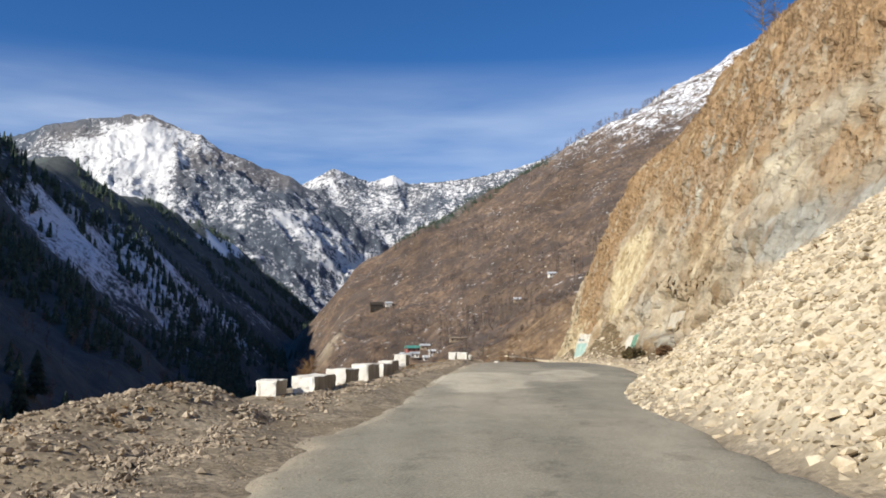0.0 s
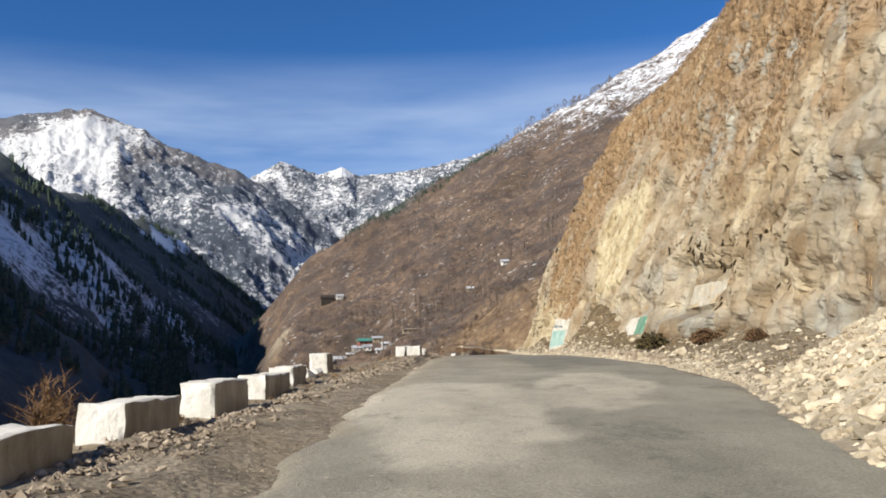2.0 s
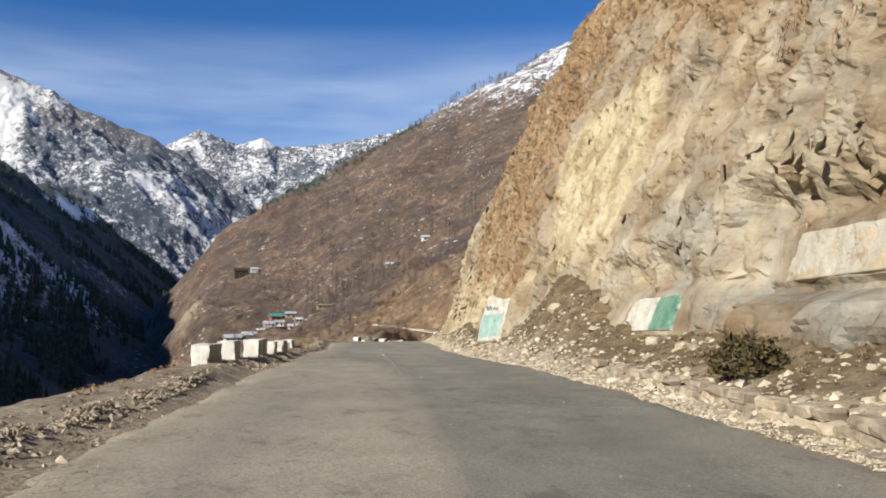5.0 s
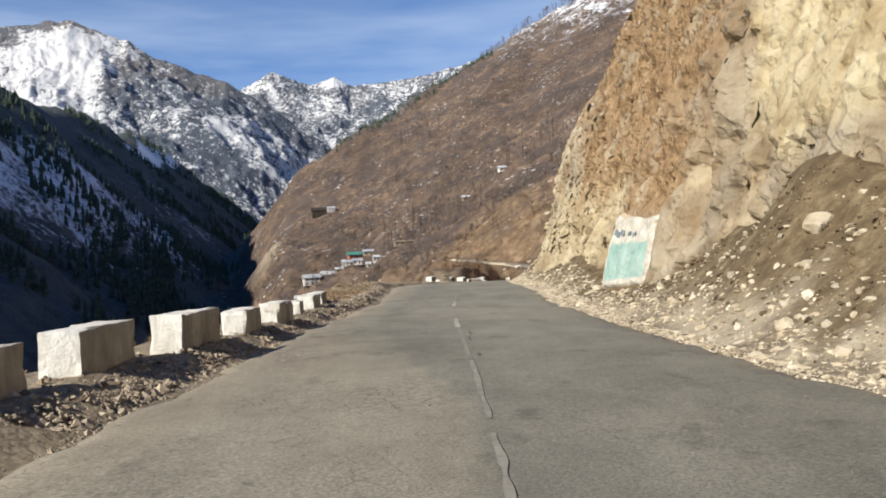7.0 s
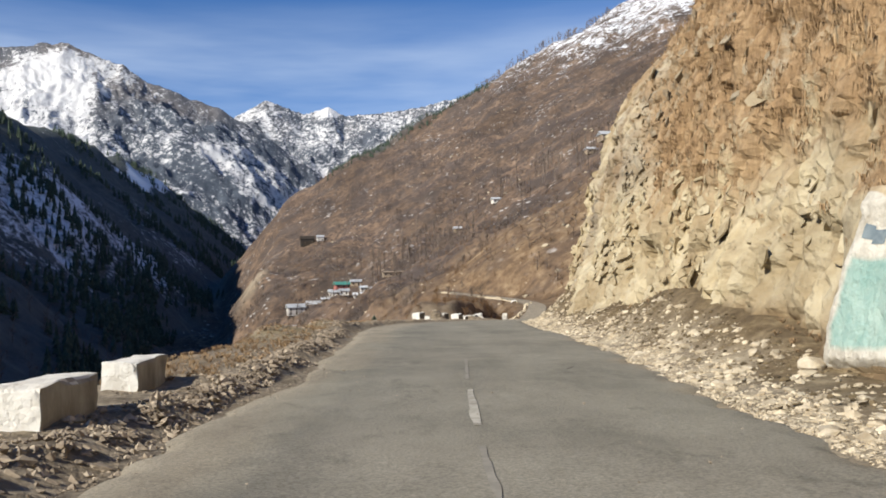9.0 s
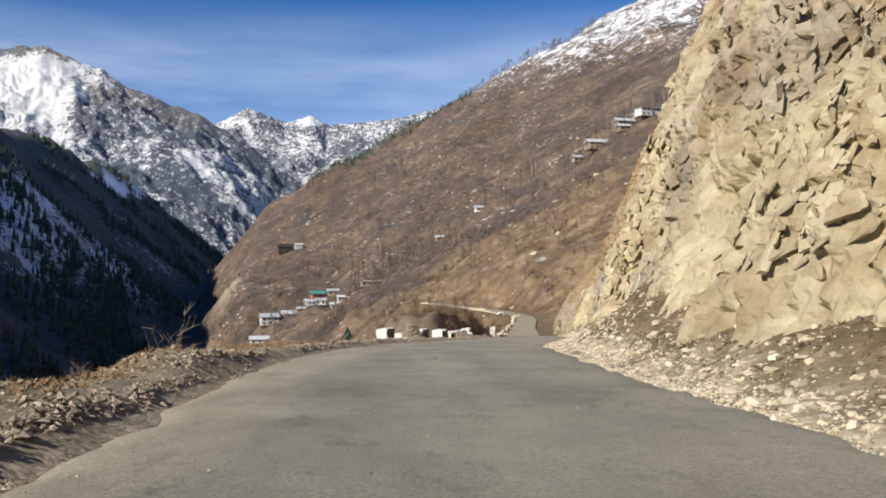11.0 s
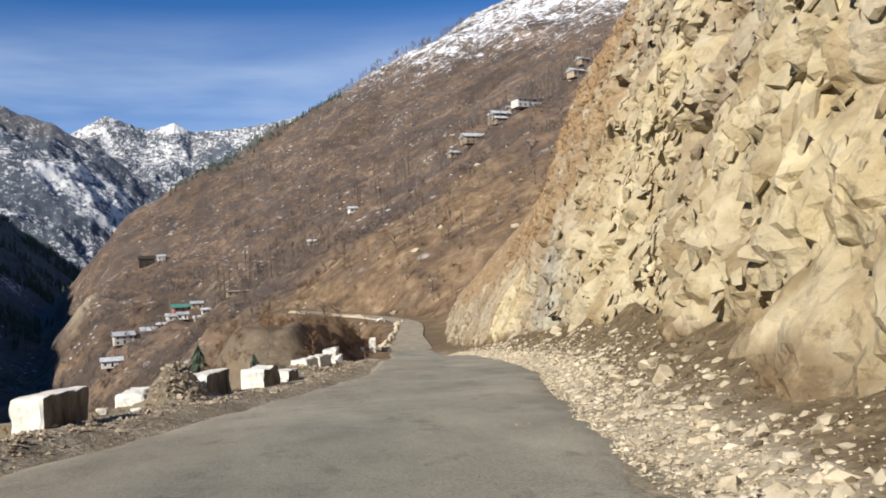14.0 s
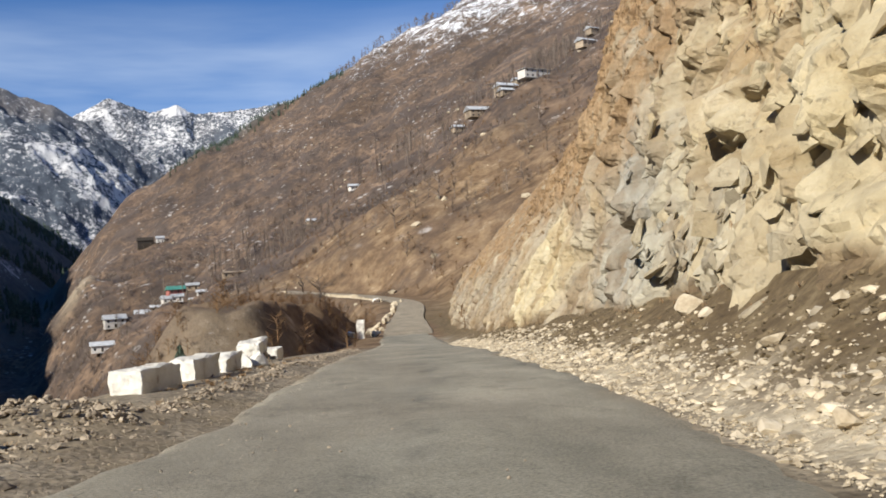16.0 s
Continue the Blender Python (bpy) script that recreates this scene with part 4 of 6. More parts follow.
MAT_RED = plain_material("red_paint", [(0.3, (0.30, 0.10, 0.085)), (0.7, (0.42, 0.18, 0.15))], 0.8, 0.8, 0)
MAT_DARK = plain_material("dark_timber", [(0.3, (0.025, 0.02, 0.016)), (0.7, (0.07, 0.055, 0.04))], 1.5, 0.8, 0.01)
MAT_GLASS, _nt, _b = material("window_glass", 0.1)
_b.inputs["Base Color"].default_value = (0.03, 0.035, 0.04, 1)
_b.inputs["Specular IOR Level"].default_value = 0.6


# ---- parapet blocks ----
def parapet_block(x, y, turn, size, seed, tilt=0.0, chip=0.024, label="whitewashed masonry parapet block with chipped edges beside the road", sink=0.06, bare=False):
    """x, y: the corner by the road that points back along it."""
    w, l, h = size
    bm = bmesh.new()
    box(bm, 0, 0, 0, 1, 1, 1)
    bmesh.ops.bevel(bm, geom=bm.edges[:], offset=0.016, segments=1, affect="EDGES")
    bmesh.ops.subdivide_edges(bm, edges=[e for e in bm.edges if e.calc_length() > 0.3], cuts=7, use_grid_fill=True)
    for v in bm.verts:
        q = v.co.copy()
        v.co = Vector(((q.x - 0.5) * w, (q.y + 0.5) * l, (q.z + 0.5) * h))
        d = noise.noise_vector(Vector((v.co.x, v.co.y, v.co.z)) * 2.6 + Vector((seed * 9.1, 0, 0))) * chip
        d += noise.noise_vector(Vector((v.co.x, v.co.y, v.co.z)) * 8 + Vector((seed * 5.3, 0, 0))) * chip * 0.4
        side = (abs(q.x) > 0.45) + (abs(q.y) > 0.45) + (q.z > 0.45)
        if side >= 2:
            d += -Vector((q.x, q.y, max(q.z, 0))) * 0.10 * max(0, noise.noise(v.co * 3.1 + Vector((0, seed * 3.7, 0))) + 0.25)
        v.co += d
        v.co.y += 0.10 * (1 - (q.y + 0.5)) * (q.z + 0.5) * w
    ob = part("parapet_block", bm, MAT_WHITE)
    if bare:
        # the side towards the traffic has lost its whitewash; its colour also deepens the shade
        ob.data.materials.append(MAT_SHADED_BARE)
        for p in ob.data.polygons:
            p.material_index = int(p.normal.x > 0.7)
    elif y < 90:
        # the side towards the traffic is coloured darker, to deepen its shade
        ob.data.materials.append(MAT_SHADED_WHITE)
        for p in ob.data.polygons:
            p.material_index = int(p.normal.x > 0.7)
    ob.matrix_world = pose(x, y, min(floor_at(x, y), floor_at(x - w, y + l)) - sink, tilt, 0, turn)
    return tagged(ob, label, "parapet block", "parapet blocks along the road edge")


def heading(y):
    return -math.degrees(math.atan2(float(road_x(y + 2) - road_x(y - 2)), 4.0))


for k, (x, y, l, h) in enumerate([(-4.05, 21.3, 1.0, 0.44), (-3.3, 22.4, 2.5, 0.55), (-2.95, 26.2, 2.0, 0.57), (-2.57, 29.7, 1.8, 0.62), (-2.34, 33.5, 2.0, 0.58), (-2.21, 37.2, 1.5, 0.54), (-2.0, 44.9, 1.3, 0.72)]):
    parapet_block(x, y, heading(y), (0.62 if k else 0.55, l, h), k, chip=0.026 if k > 1 else 0.05)
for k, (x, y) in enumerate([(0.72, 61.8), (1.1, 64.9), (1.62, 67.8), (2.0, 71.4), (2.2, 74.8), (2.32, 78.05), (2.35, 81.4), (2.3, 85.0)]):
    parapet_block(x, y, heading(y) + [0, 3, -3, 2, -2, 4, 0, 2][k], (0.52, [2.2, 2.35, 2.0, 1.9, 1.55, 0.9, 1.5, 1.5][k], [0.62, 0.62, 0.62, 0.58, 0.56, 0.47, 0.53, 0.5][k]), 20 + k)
SHADED_SIDE = "whitewashed parapet block with a sooty bare side towards the road"
parapet_block(8.19, 139.05, heading(139) - 3, (0.62, 1.65, 0.74), 41, label=SHADED_SIDE, bare=True)
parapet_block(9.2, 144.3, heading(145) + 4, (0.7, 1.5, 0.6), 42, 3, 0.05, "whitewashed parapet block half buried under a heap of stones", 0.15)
parapet_block(10.5, 146.5, heading(147), (0.62, 2.1, 0.74), 43, label=SHADED_SIDE, bare=True)
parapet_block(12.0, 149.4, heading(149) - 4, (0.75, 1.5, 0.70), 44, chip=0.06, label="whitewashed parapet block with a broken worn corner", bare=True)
parapet_block(12.85, 152.8, heading(152) - 3, (0.6, 1.3, 0.46), 45, label=SHADED_SIDE, bare=True)
parapet_block(14.1, 162.4, heading(162) - 8, (0.75, 2.0, 0.62), 46, chip=0.06, label="worn low parapet block with flaking whitewash")
parapet_block(14.95, 165.7, heading(166) - 5, (0.7, 1.9, 0.68), 47, chip=0.06, label="worn low parapet block with flaking whitewash")
parapet_block(15.6, 169.6, heading(170) - 4, (0.75, 1.7, 0.58), 48, 3, 0.06, "worn parapet block with flaking whitewash")
parapet_block(16.6, 174.2, heading(174), (0.8, 1.6, 0.6), 49, 4, 0.08, "tumbled whitewashed masonry block on a rubble heap")
parapet_block(17.3, 178.4, heading(178), (0.7, 1.6, 0.7), 50, label="worn parapet block with flaking whitewash")
parapet_block(28.7, 241.5, heading(230), (0.9, 1.1, 2.4), 51, 0, 0.10, "whitewashed square masonry post at the bend", 0.3)


# ---- loose stones ----
def ico():
    bm = bmesh.new()
    bmesh.ops.create_icosphere(bm, subdivisions=1, radius=1)
    co = np.array([v.co[:] for v in bm.verts])
    f = np.array([[v.index for v in q.verts] for q in bm.faces])
    bm.free()
    return co, f


ICO, ICO_F = ico()
OCT = np.array([(1, 0, 0), (-1, 0, 0), (0, 1, 0), (0, -1, 0), (0, 0, 1), (0, 0, -1)], float)
OCT_F = np.array([(0, 2, 4), (2, 1, 4), (1, 3, 4), (3, 0, 4), (2, 0, 5), (1, 2, 5), (3, 1, 5), (0, 3, 5)])


def stones(name, label, P, size, mat, flat=0.6, sink=0.3, chips=False):
    """Angular stones at the points P (n x 3), one mesh."""
    n = len(P)
    unit, unit_f = (OCT, OCT_F) if chips else (ICO, ICO_F)
    co = unit[None] * (1 + rng.uniform(-0.34, 0.34, (n, len(unit), 1))) * np.stack([rng.uniform(0.7, 1.3, n), rng.uniform(0.6, 1.0, n), rng.uniform(0.35, 0.8, n) * flat / 0.6], -1)[:, None]
    a = rng.uniform(0, 6.28, n)
    t = rng.normal(0, 0.35, n)
    c, s_, ct, st = np.cos(a), np.sin(a), np.cos(t), np.sin(t)
    x, y, z = co[..., 0], co[..., 1], co[..., 2]
    y, z = y * ct[:, None] - z * st[:, None], y * st[:, None] + z * ct[:, None]
    co = np.stack([x * c[:, None] - y * s_[:, None], x * s_[:, None] + y * c[:, None], z], -1) * size[:, None, None]
    co = co + P[:, None]
    co[..., 2] += (0.3 - sink) * size[:, None]
    f = (unit_f[None] + (np.arange(n) * len(unit))[:, None, None]).reshape(-1, 3)
    return tagged(new(name, raw_mesh(name, co.reshape(-1, 3), f, mat)), label, "stones", kind="stuff")


def on_ground(x, y):
    z = surface_z(np.asarray(x, float)[:, None], np.asarray(y, float)[:, None])[0][:, 0]
    return np.stack([x, y, z], -1)


def scree_stones():
    n = 22000
    y = rng.uniform(4, 37, n)
    x = rng.uniform(4, 13, n)
    cone = talus_z(x, y)[1]
    keep = (cone > 0.02) & (x < foot_x(y) + 1.8)
    x, y = x[keep], y[keep]
    size = 0.022 + 0.045 * rng.random(len(x)) ** 2 + 0.06 * rng.random(len(x)) ** 9
    stones("scree_stones", "cream broken stones of the scree slope", on_ground(x, y), size * 1.6, MAT_CREAM)


def verge_stones():
    n = 46000
    y = np.where(rng.random(n) < 0.7, rng.uniform(6, 120, n), rng.uniform(120, 205, n))
    off = berm_n(y) + np.where(rng.random(n) < 0.8, rng.normal(0.05, 0.22, n), rng.uniform(-1.2, 0.9, n))
    keep = np.abs(vnoise(y / 6, off, 0, 71)) < 0.7
    x, y = (road_x(y) + off)[keep], y[keep]
    size = 0.012 + 0.036 * rng.random(len(x)) ** 2.2 + 0.05 * rng.random(len(x)) ** 10
    stones("verge_stones", "loose brown and grey stones along the outer verge", on_ground(x, y), size * 1.25, MAT_BROWN, chips=True)
    n = 5200
    k = rng.integers(0, len(MOUNDS), n)
    m = np.array(MOUNDS)[k]
    r, a = m[:, 3] * np.sqrt(rng.random(n)), rng.uniform(0, 6.28, n)
    x, y = m[:, 0] + r * np.cos(a) * 0.9, m[:, 1] + r * np.sin(a) * 1.4
    stones("heap_stones", "broken stones on the spoil heaps of the verge", on_ground(x, y), 0.025 + 0.07 * rng.random(n) ** 3, MAT_BROWN)
    n = 16000
    y = rng.uniform(30, 212, n)
    t = np.abs(rng.normal(0, 0.22, n)) + 0.12 * rng.random(n) * rng.random(n)
    keep = t < 1.05
    y, t = y[keep], t[keep]
    edge = road_x(y) + right_half(y) + 0.1
    x = edge + t * (foot_x(y) + 0.4 - edge)
    size = 0.014 + 0.034 * rng.random(len(x)) ** 2.5 + 0.07 * rng.random(len(x)) ** 16
    stones("roadside_rubble", "cream broken stones strewn between road and cliff", on_ground(x, y), size * 1.6, MAT_CREAM, 0.5)
    n = 52000
    y = np.where(rng.random(n) < 0.5, rng.uniform(28, 125, n), rng.uniform(105, 200, n))
    x = road_x(y) + right_half(y) - 0.15 + np.abs(rng.normal(0, 0.55, n)) * np.interp(y, [100, 125], [0.8, 1.35])
    stones("rubble_chips", "cream chips of stone along the foot of the rubble", on_ground(x, y) + (0, 0, 0.01), 0.010 + 0.030 * rng.random(n) ** 2 + 0.05 * rng.random(n) ** 12, MAT_CREAM, 0.5, chips=True)
    n = 8000
    y = rng.uniform(30, 200, n)
    t = rng.random(n)
    edge = road_x(y) + right_half(y) + 0.3
    t = np.where(y > 125, 0.8 * t**2.2, t)
    x = edge + (0.25 + 0.8 * t) * (foot_x(y) + 0.4 - edge)
    stones("talus_stones", "pale stones lying on the brown earth slope", on_ground(x, y), 0.016 + 0.11 * rng.random(n) ** 5, MAT_CREAM)
    n = 15000
    y = rng.uniform(30, 205, n)
    t = rng.random(n)
    edge = road_x(y) + right_half(y) + 0.6
    x = edge + (0.15 + 0.9 * t) * (foot_x(y) + 0.5 - edge)
    stones("talus_clods", "brown clods and chips of rock in the earth slope", on_ground(x, y), 0.015 + 0.06 * rng.random(n) ** 3, MAT_CLOD)
    n = 12000
    y = rng.uniform(6, 190, n)
    x = road_x(y) - left_half(y) + 0.5 - 1.4 * rng.random(n) ** 0.8
    stones("edge_gravel", "fine gravel spilling over the outer edge of the asphalt", on_ground(x, y) + (0, 0, 0.02), 0.007 + 0.016 * rng.random(n) ** 3, MAT_BROWN, chips=True)
    n = 7000
    y = rng.uniform(5, 190, n)
    x = road_x(y) + np.where(rng.random(n) < 0.75, -left_half(y) + 1.6 * rng.random(n) ** 1.6, (2 * rng.random(n) - 1) * np.minimum(left_half(y), right_half(y)))
    P = np.stack([x, y, road_z(y) + 0.035], -1)
    stones("road_grit", "small chips of stone scattered on the asphalt", P, 0.006 + 0.018 * rng.random(n) ** 4, MAT_BROWN, chips=True)
    n = 2200
    y = 320 + 900 * rng.random(n) ** 1.2
    x = -70 + 340 * rng.random(n)
    ok = (fbm(x / 45, y / 45, 0, 3, 0.5, 97) > 0.02) & (near_bend(x, y)[0] > 6) & (x > np.interp(y, [200, 300, 500, 700, 900], [0, -6, -36, -72, -114]))
    x, y = x[ok], y[ok]
    stones("hillside_rocks", "pale rocks and snow-dusted ledges scattered over the brown hillside", on_ground(x, y), 0.25 + 1.3 * rng.random(len(x)) ** 3, MAT_CREAM)


scree_stones()
verge_stones()


def boulder(x, y, size, seed, mat=MAT_CREAM, label="cream angular boulder lying on the earth slope", z=None):
    bm = bmesh.new()
    bmesh.ops.create_icosphere(bm, subdivisions=3, radius=1)
    r = random.Random(seed)
    planes = [(Vector((r.gauss(0, 1), r.gauss(0, 1), r.gauss(0, 1))).normalized(), r.uniform(0.5, 0.85)) for _ in range(17)]
    for v in bm.verts:
        for nrm, d in planes:
            over = v.co.dot(nrm) - d
            if over > 0:
                v.co -= nrm * over
        v.co += noise.noise_vector(v.co * 2.2 + Vector((seed, 0, 0))) * 0.05
        v.co = Vector((v.co.x * size[0], v.co.y * size[1], v.co.z * size[2]))
    ob = part("boulder", bm, mat)
    ob.matrix_world = pose(x, y, (floor_at(x, y) if z is None else z) + size[2] * 0.35, r.uniform(-15, 15), r.uniform(-15, 15), r.uniform(0, 360))
    return tagged(ob, label, "boulder", "boulders below the cliff")


def boulders():
    r = random.Random(5)
    for k in range(46):
        y = r.uniform(34, 185)
        t = r.uniform(0.25, 1.0)
        e = float(road_x(y)) + 4.4
        x = e + t * (float(foot_x(y)) + 0.3 - e)
        s_ = 0.07 + 0.17 * r.random() ** 3
        boulder(x, y, (s_ * r.uniform(0.9, 1.5), s_, s_ * r.uniform(0.5, 0.9)), k)


boulders()
for k in range(16):
    # loose rocks along the outer edge of the bend
    u = random.Random(k)
    boulder(29.8 + 0.92 * k + u.uniform(-0.6, 0.6), 244 + 4.2 * k, (u.uniform(0.4, 1.1), 0.5, u.uniform(0.4, 0.8)), 300 + k, label="pale rock on the outer edge of the bend")
for x, y, s_ in [(14.9, 112.5, 0.25), (12.1, 68.4, 0.3), (15.6, 122.0, 0.2), (10.4, 46.0, 0.3), (24.3, 158.5, 0.3)]:
    boulder(x, y, (s_ * 1.4, s_, s_ * 0.8), int(x * 10), label="large pale angular boulder against the foot of the cliff")
for x, y, s_ in [(-2.3, 41.2, 0.30), (-2.1, 42.6, 0.26), (-2.5, 41.9, 0.36), (8.6, 142.6, 0.16), (9.3, 142.2, 0.14), (15.8, 172.4, 0.5), (16.5, 172.9, 0.45), (40.2, 313, 0.9), (41.2, 317, 0.6), (27.4, 243, 0.7)]:
    boulder(x, y, (s_ * 1.3, s_, s_ * 0.9), int(y * 10), MAT_WHITE, "broken whitewashed stone fallen from the parapet")


# ---- fractured blocks of the cliff ----
def cut_shapes(count, seed, planes=7):
    """Angular convex stones as point and face arrays, about unit size."""
    r = random.Random(seed)
    out = []
    for _ in range(count):
        bm = bmesh.new()
        bmesh.ops.create_cube(bm, size=2)
        for _ in range(planes):
            nrm = Vector((r.gauss(0, 1), r.gauss(0, 1), r.gauss(0, 1))).normalized()
            cut = bmesh.ops.bisect_plane(bm, geom=bm.verts[:] + bm.edges[:] + bm.faces[:], plane_co=nrm * r.uniform(0.62, 1.0), plane_no=nrm, clear_outer=True)
            rim = [e for e in cut["geom_cut"] if isinstance(e, bmesh.types.BMEdge)]
            if rim:
                bmesh.ops.edgeloop_fill(bm, edges=rim)
        bmesh.ops.triangulate(bm, faces=bm.faces[:])
        bm.verts.index_update()
        out.append((np.array([v.co[:] for v in bm.verts]), np.array([[v.index for v in f.verts] for f in bm.faces])))
        bm.free()
    return out


def cliff_blocks():
    X, Y, Z, G, H, A = GRID["cliff"]
    wide = np.interp(Y, [42, 47, 63, 66, 85, 89, 106, 111, 115, 124, 129, 160, 168], [0, 0.25, 0.25, 0.02, 0.02, 0.55, 0.6, 0.5, 0.08, 0.1, 0.9, 1.0, 0])
    low = np.where(Y < 70, smooth(6, 3.5, H), smooth(22, 13, H)) * smooth(0.9, 1.7, H)
    clear = np.ones(Y.shape)
    for y0, y1, z0, z1, _ in SLABS:
        clear = np.where(np.maximum(np.abs(Y - (y0 + y1) / 2) / (abs(y0 - y1) / 2 + 0.8), np.abs(Z - (z0 + z1) / 2) / ((z1 - z0) / 2 + 0.7)) < 1, 0, clear)
    patchy = smooth(-0.25, 0.3, fbm(Y / 3.5, Z / 3.5, 0, 3, 0.5, 73))
    w = A * wide * low * clear * (1 - 0.9 * np.clip(G, 0, 1)) * (0.08 + patchy)
    w = w.ravel() / w.sum()
    n = 8800
    i = rng.choice(len(w), n, p=w)
    P = np.stack([X.ravel()[i], Y.ravel()[i], Z.ravel()[i]], -1)
    big = np.interp(P[:, 1], [60, 100, 130, 150], [0.7, 0.7, 0.8, 1.0])
    size = big * (0.09 + 0.26 * rng.random(n) ** 2.0 + 0.20 * rng.random(n) ** 12)
    shapes = cut_shapes(10, 77)
    pick = rng.integers(0, len(shapes), n)
    a, b, c = rng.uniform(0, 6.28, n), rng.normal(0, 0.35, n), rng.normal(-0.35, 0.3, n)
    o, e = np.zeros(n), np.ones(n)

    def turn(*rows):
        return np.stack([np.stack(r, -1) for r in rows], -2)

    spin = turn((e, o, o), (o, np.cos(a), -np.sin(a)), (o, np.sin(a), np.cos(a)))
    yaw = turn((np.cos(b), -np.sin(b), o), (np.sin(b), np.cos(b), o), (o, o, e))
    pitch = turn((np.cos(c), o, -np.sin(c)), (o, e, o), (np.sin(c), o, np.cos(c)))
    slab = np.stack([0.26 * rng.uniform(0.6, 1.2, n), rng.uniform(0.7, 1.5, n), rng.uniform(0.6, 1.2, n)], -1)
    M = pitch @ yaw @ spin * slab[:, None, :] * size[:, None, None]
    P = P + np.array((0.10, 0, 0)) * size[:, None]
    zone = {k: v[i] for k, v in GRID["zones"].items()}
    zone["tone"] = 0.34 + 0.34 * rng.random(n)

    # the largest ones are pieces of their own under the cliff
    single = np.zeros(n, bool)
    single[np.argsort(size)[-280:]] = True
    pieces = []
    for co, f in shapes:
        me = raw_mesh("block", co, f, MAT_ROCK)
        for k, v in (("pale", 0.6), ("tone", 0.5), ("grey", 0.2)):
            set_attr(me, k, np.full(len(co), v))
        pieces.append(me)
    for k in np.where(single)[0]:
        ob = new("block", pieces[pick[k]])
        m = Matrix.Identity(4)
        for r_ in range(3):
            for c_ in range(3):
                m[r_][c_] = float(M[k, r_, c_])
            m[r_][3] = float(P[k, r_])
        ob.parent = CLIFF
        ob.matrix_world = m

    cos, fs, base, of = [], [], 0, []
    for k, (co, f) in enumerate(shapes):
        j = np.where((pick == k) & ~single)[0]
        cos.append((np.einsum("nij,vj->nvi", M[j], co) + P[j][:, None]).reshape(-1, 3))
        of.append(np.repeat(j, len(co)))
        fs.append((f[None] + (np.arange(len(j)) * len(co))[:, None, None] + base).reshape(-1, 3))
        base += len(j) * len(co)
    me = raw_mesh("fractured_rock", np.concatenate(cos), np.concatenate(fs), MAT_ROCK)
    of = np.concatenate(of)
    for k, v in zone.items():
        set_attr(me, k, v[of])
    tagged(new("fractured_rock", me), "angular cream blocks of the fractured cliff face", "rock", kind="stuff")


cliff_blocks()


# ---- painted rock faces ----
def paint_material(name, inner, inner2):
    """White limewash with a coloured field over bare rock."""
    m, nt, b = material(name, 0.85)
    k = Net(nt)
    white = k.ramp(k.noise(2.5, 7, 0.7), (0.3, (0.36, 0.32, 0.25)), (0.6, (0.60, 0.565, 0.485)))
    field = k.ramp(k.noise(1.6, 7, 0.7), (0.3, inner), (0.62, inner2))
    col = k.mix(k.attr("field"), white, field)
    rock = k.ramp(k.noise(1.3, 7, 0.7), (0.3, (0.30, 0.22, 0.13)), (0.7, (0.55, 0.45, 0.30)))
    bare = k.ramp(k.math("ADD", k.attr("bare"), k.math("MULTIPLY", k.noise(3.0, 8, 0.75), 0.5)), (0.62, 0.0), (0.70, 1.0))
    col = k.mix(bare, col, rock)
    k.link(col, b.inputs["Base Color"])
    k.bump(k.math("ADD", k.noise(6, 7, 0.7), k.math("MULTIPLY", k.noise(1.5, 5, 0.6), 1.6)), 0.9, 0.06, b)
    return m


def painted_slab(label, slab, mat, field, marks, seed, worn=0.19):
    """A flat rock face set against the cliff, limewashed, with a coloured panel."""
    y0, y1, z0, z1, corners = slab
    u, v = np.meshgrid(np.linspace(0, 1, 72), np.linspace(0, 1, 52))
    ragged = 0.035 * fbm(v * 6, u * 0 + seed, 0, 3, 0.6, 3)
    Y = y0 + (y1 - y0) * (u + ragged * (1 - 2 * u)) - 0.35 * v * (1 - u)
    Z = z0 + (z1 - z0) * (v * (1 + 0.06 * fbm(u * 2.5, v * 0 + seed, 0, 4, 0.65, 9)) - 0.10 * (1 - v) * (0.5 - u))
    rim = np.minimum(np.minimum(u, 1 - u) * 16, np.minimum(v, 1 - v) * 12).clip(0, 1)
    X = slab_x(corners, u, v) + (1 - rim) * 0.22 + 0.10 * fbm(Y * 0.8, Z * 0.8, 0, 4, 0.5, 51 + seed) + 0.05 * facets(Y * 1.6, Z * 1.6, Y * 0, 52)[0]
    me = mesh_from_grid("painted_rock", X, Y, Z, flip=True)
    fu0, fu1, fv0, fv1 = field
    ins = np.minimum(np.minimum(u - fu0, fu1 - u), np.minimum(v - fv0, fv1 - v)) + 0.022 * fbm(u * 9, v * 9, 0, 3, 0.6, 5)
    set_attr(me, "field", smooth(-0.01, 0.02, ins))
    set_attr(me, "bare", 0.45 * (1 - smooth(0, 0.9, rim)) + worn + 0.22 * fbm(u * 5, v * 3, 0, 4, 0.6, 31 + seed))
    me.materials.append(mat)
    root = tagged(new("painted_rock", me), label, "painted rock")
    for bu, bv, du, dv in marks:
        # brushed strokes lying on the rock
        a, b = np.meshgrid(np.linspace(-0.5, 0.5, 5), np.linspace(-0.5, 0.5, 5))
        j, i = np.clip((bv + dv * b) * 51, 0, 51), np.clip((bu + du * a) * 71, 0, 71)
        jj, ii = np.rint(j).astype(int), np.rint(i).astype(int)
        stroke = mesh_from_grid("mark", X[jj, ii] - 0.012, Y[jj, ii], Z[jj, ii], flip=True)
        stroke.materials.append(MAT_INK)
        new("mark", stroke).parent = root
    return root


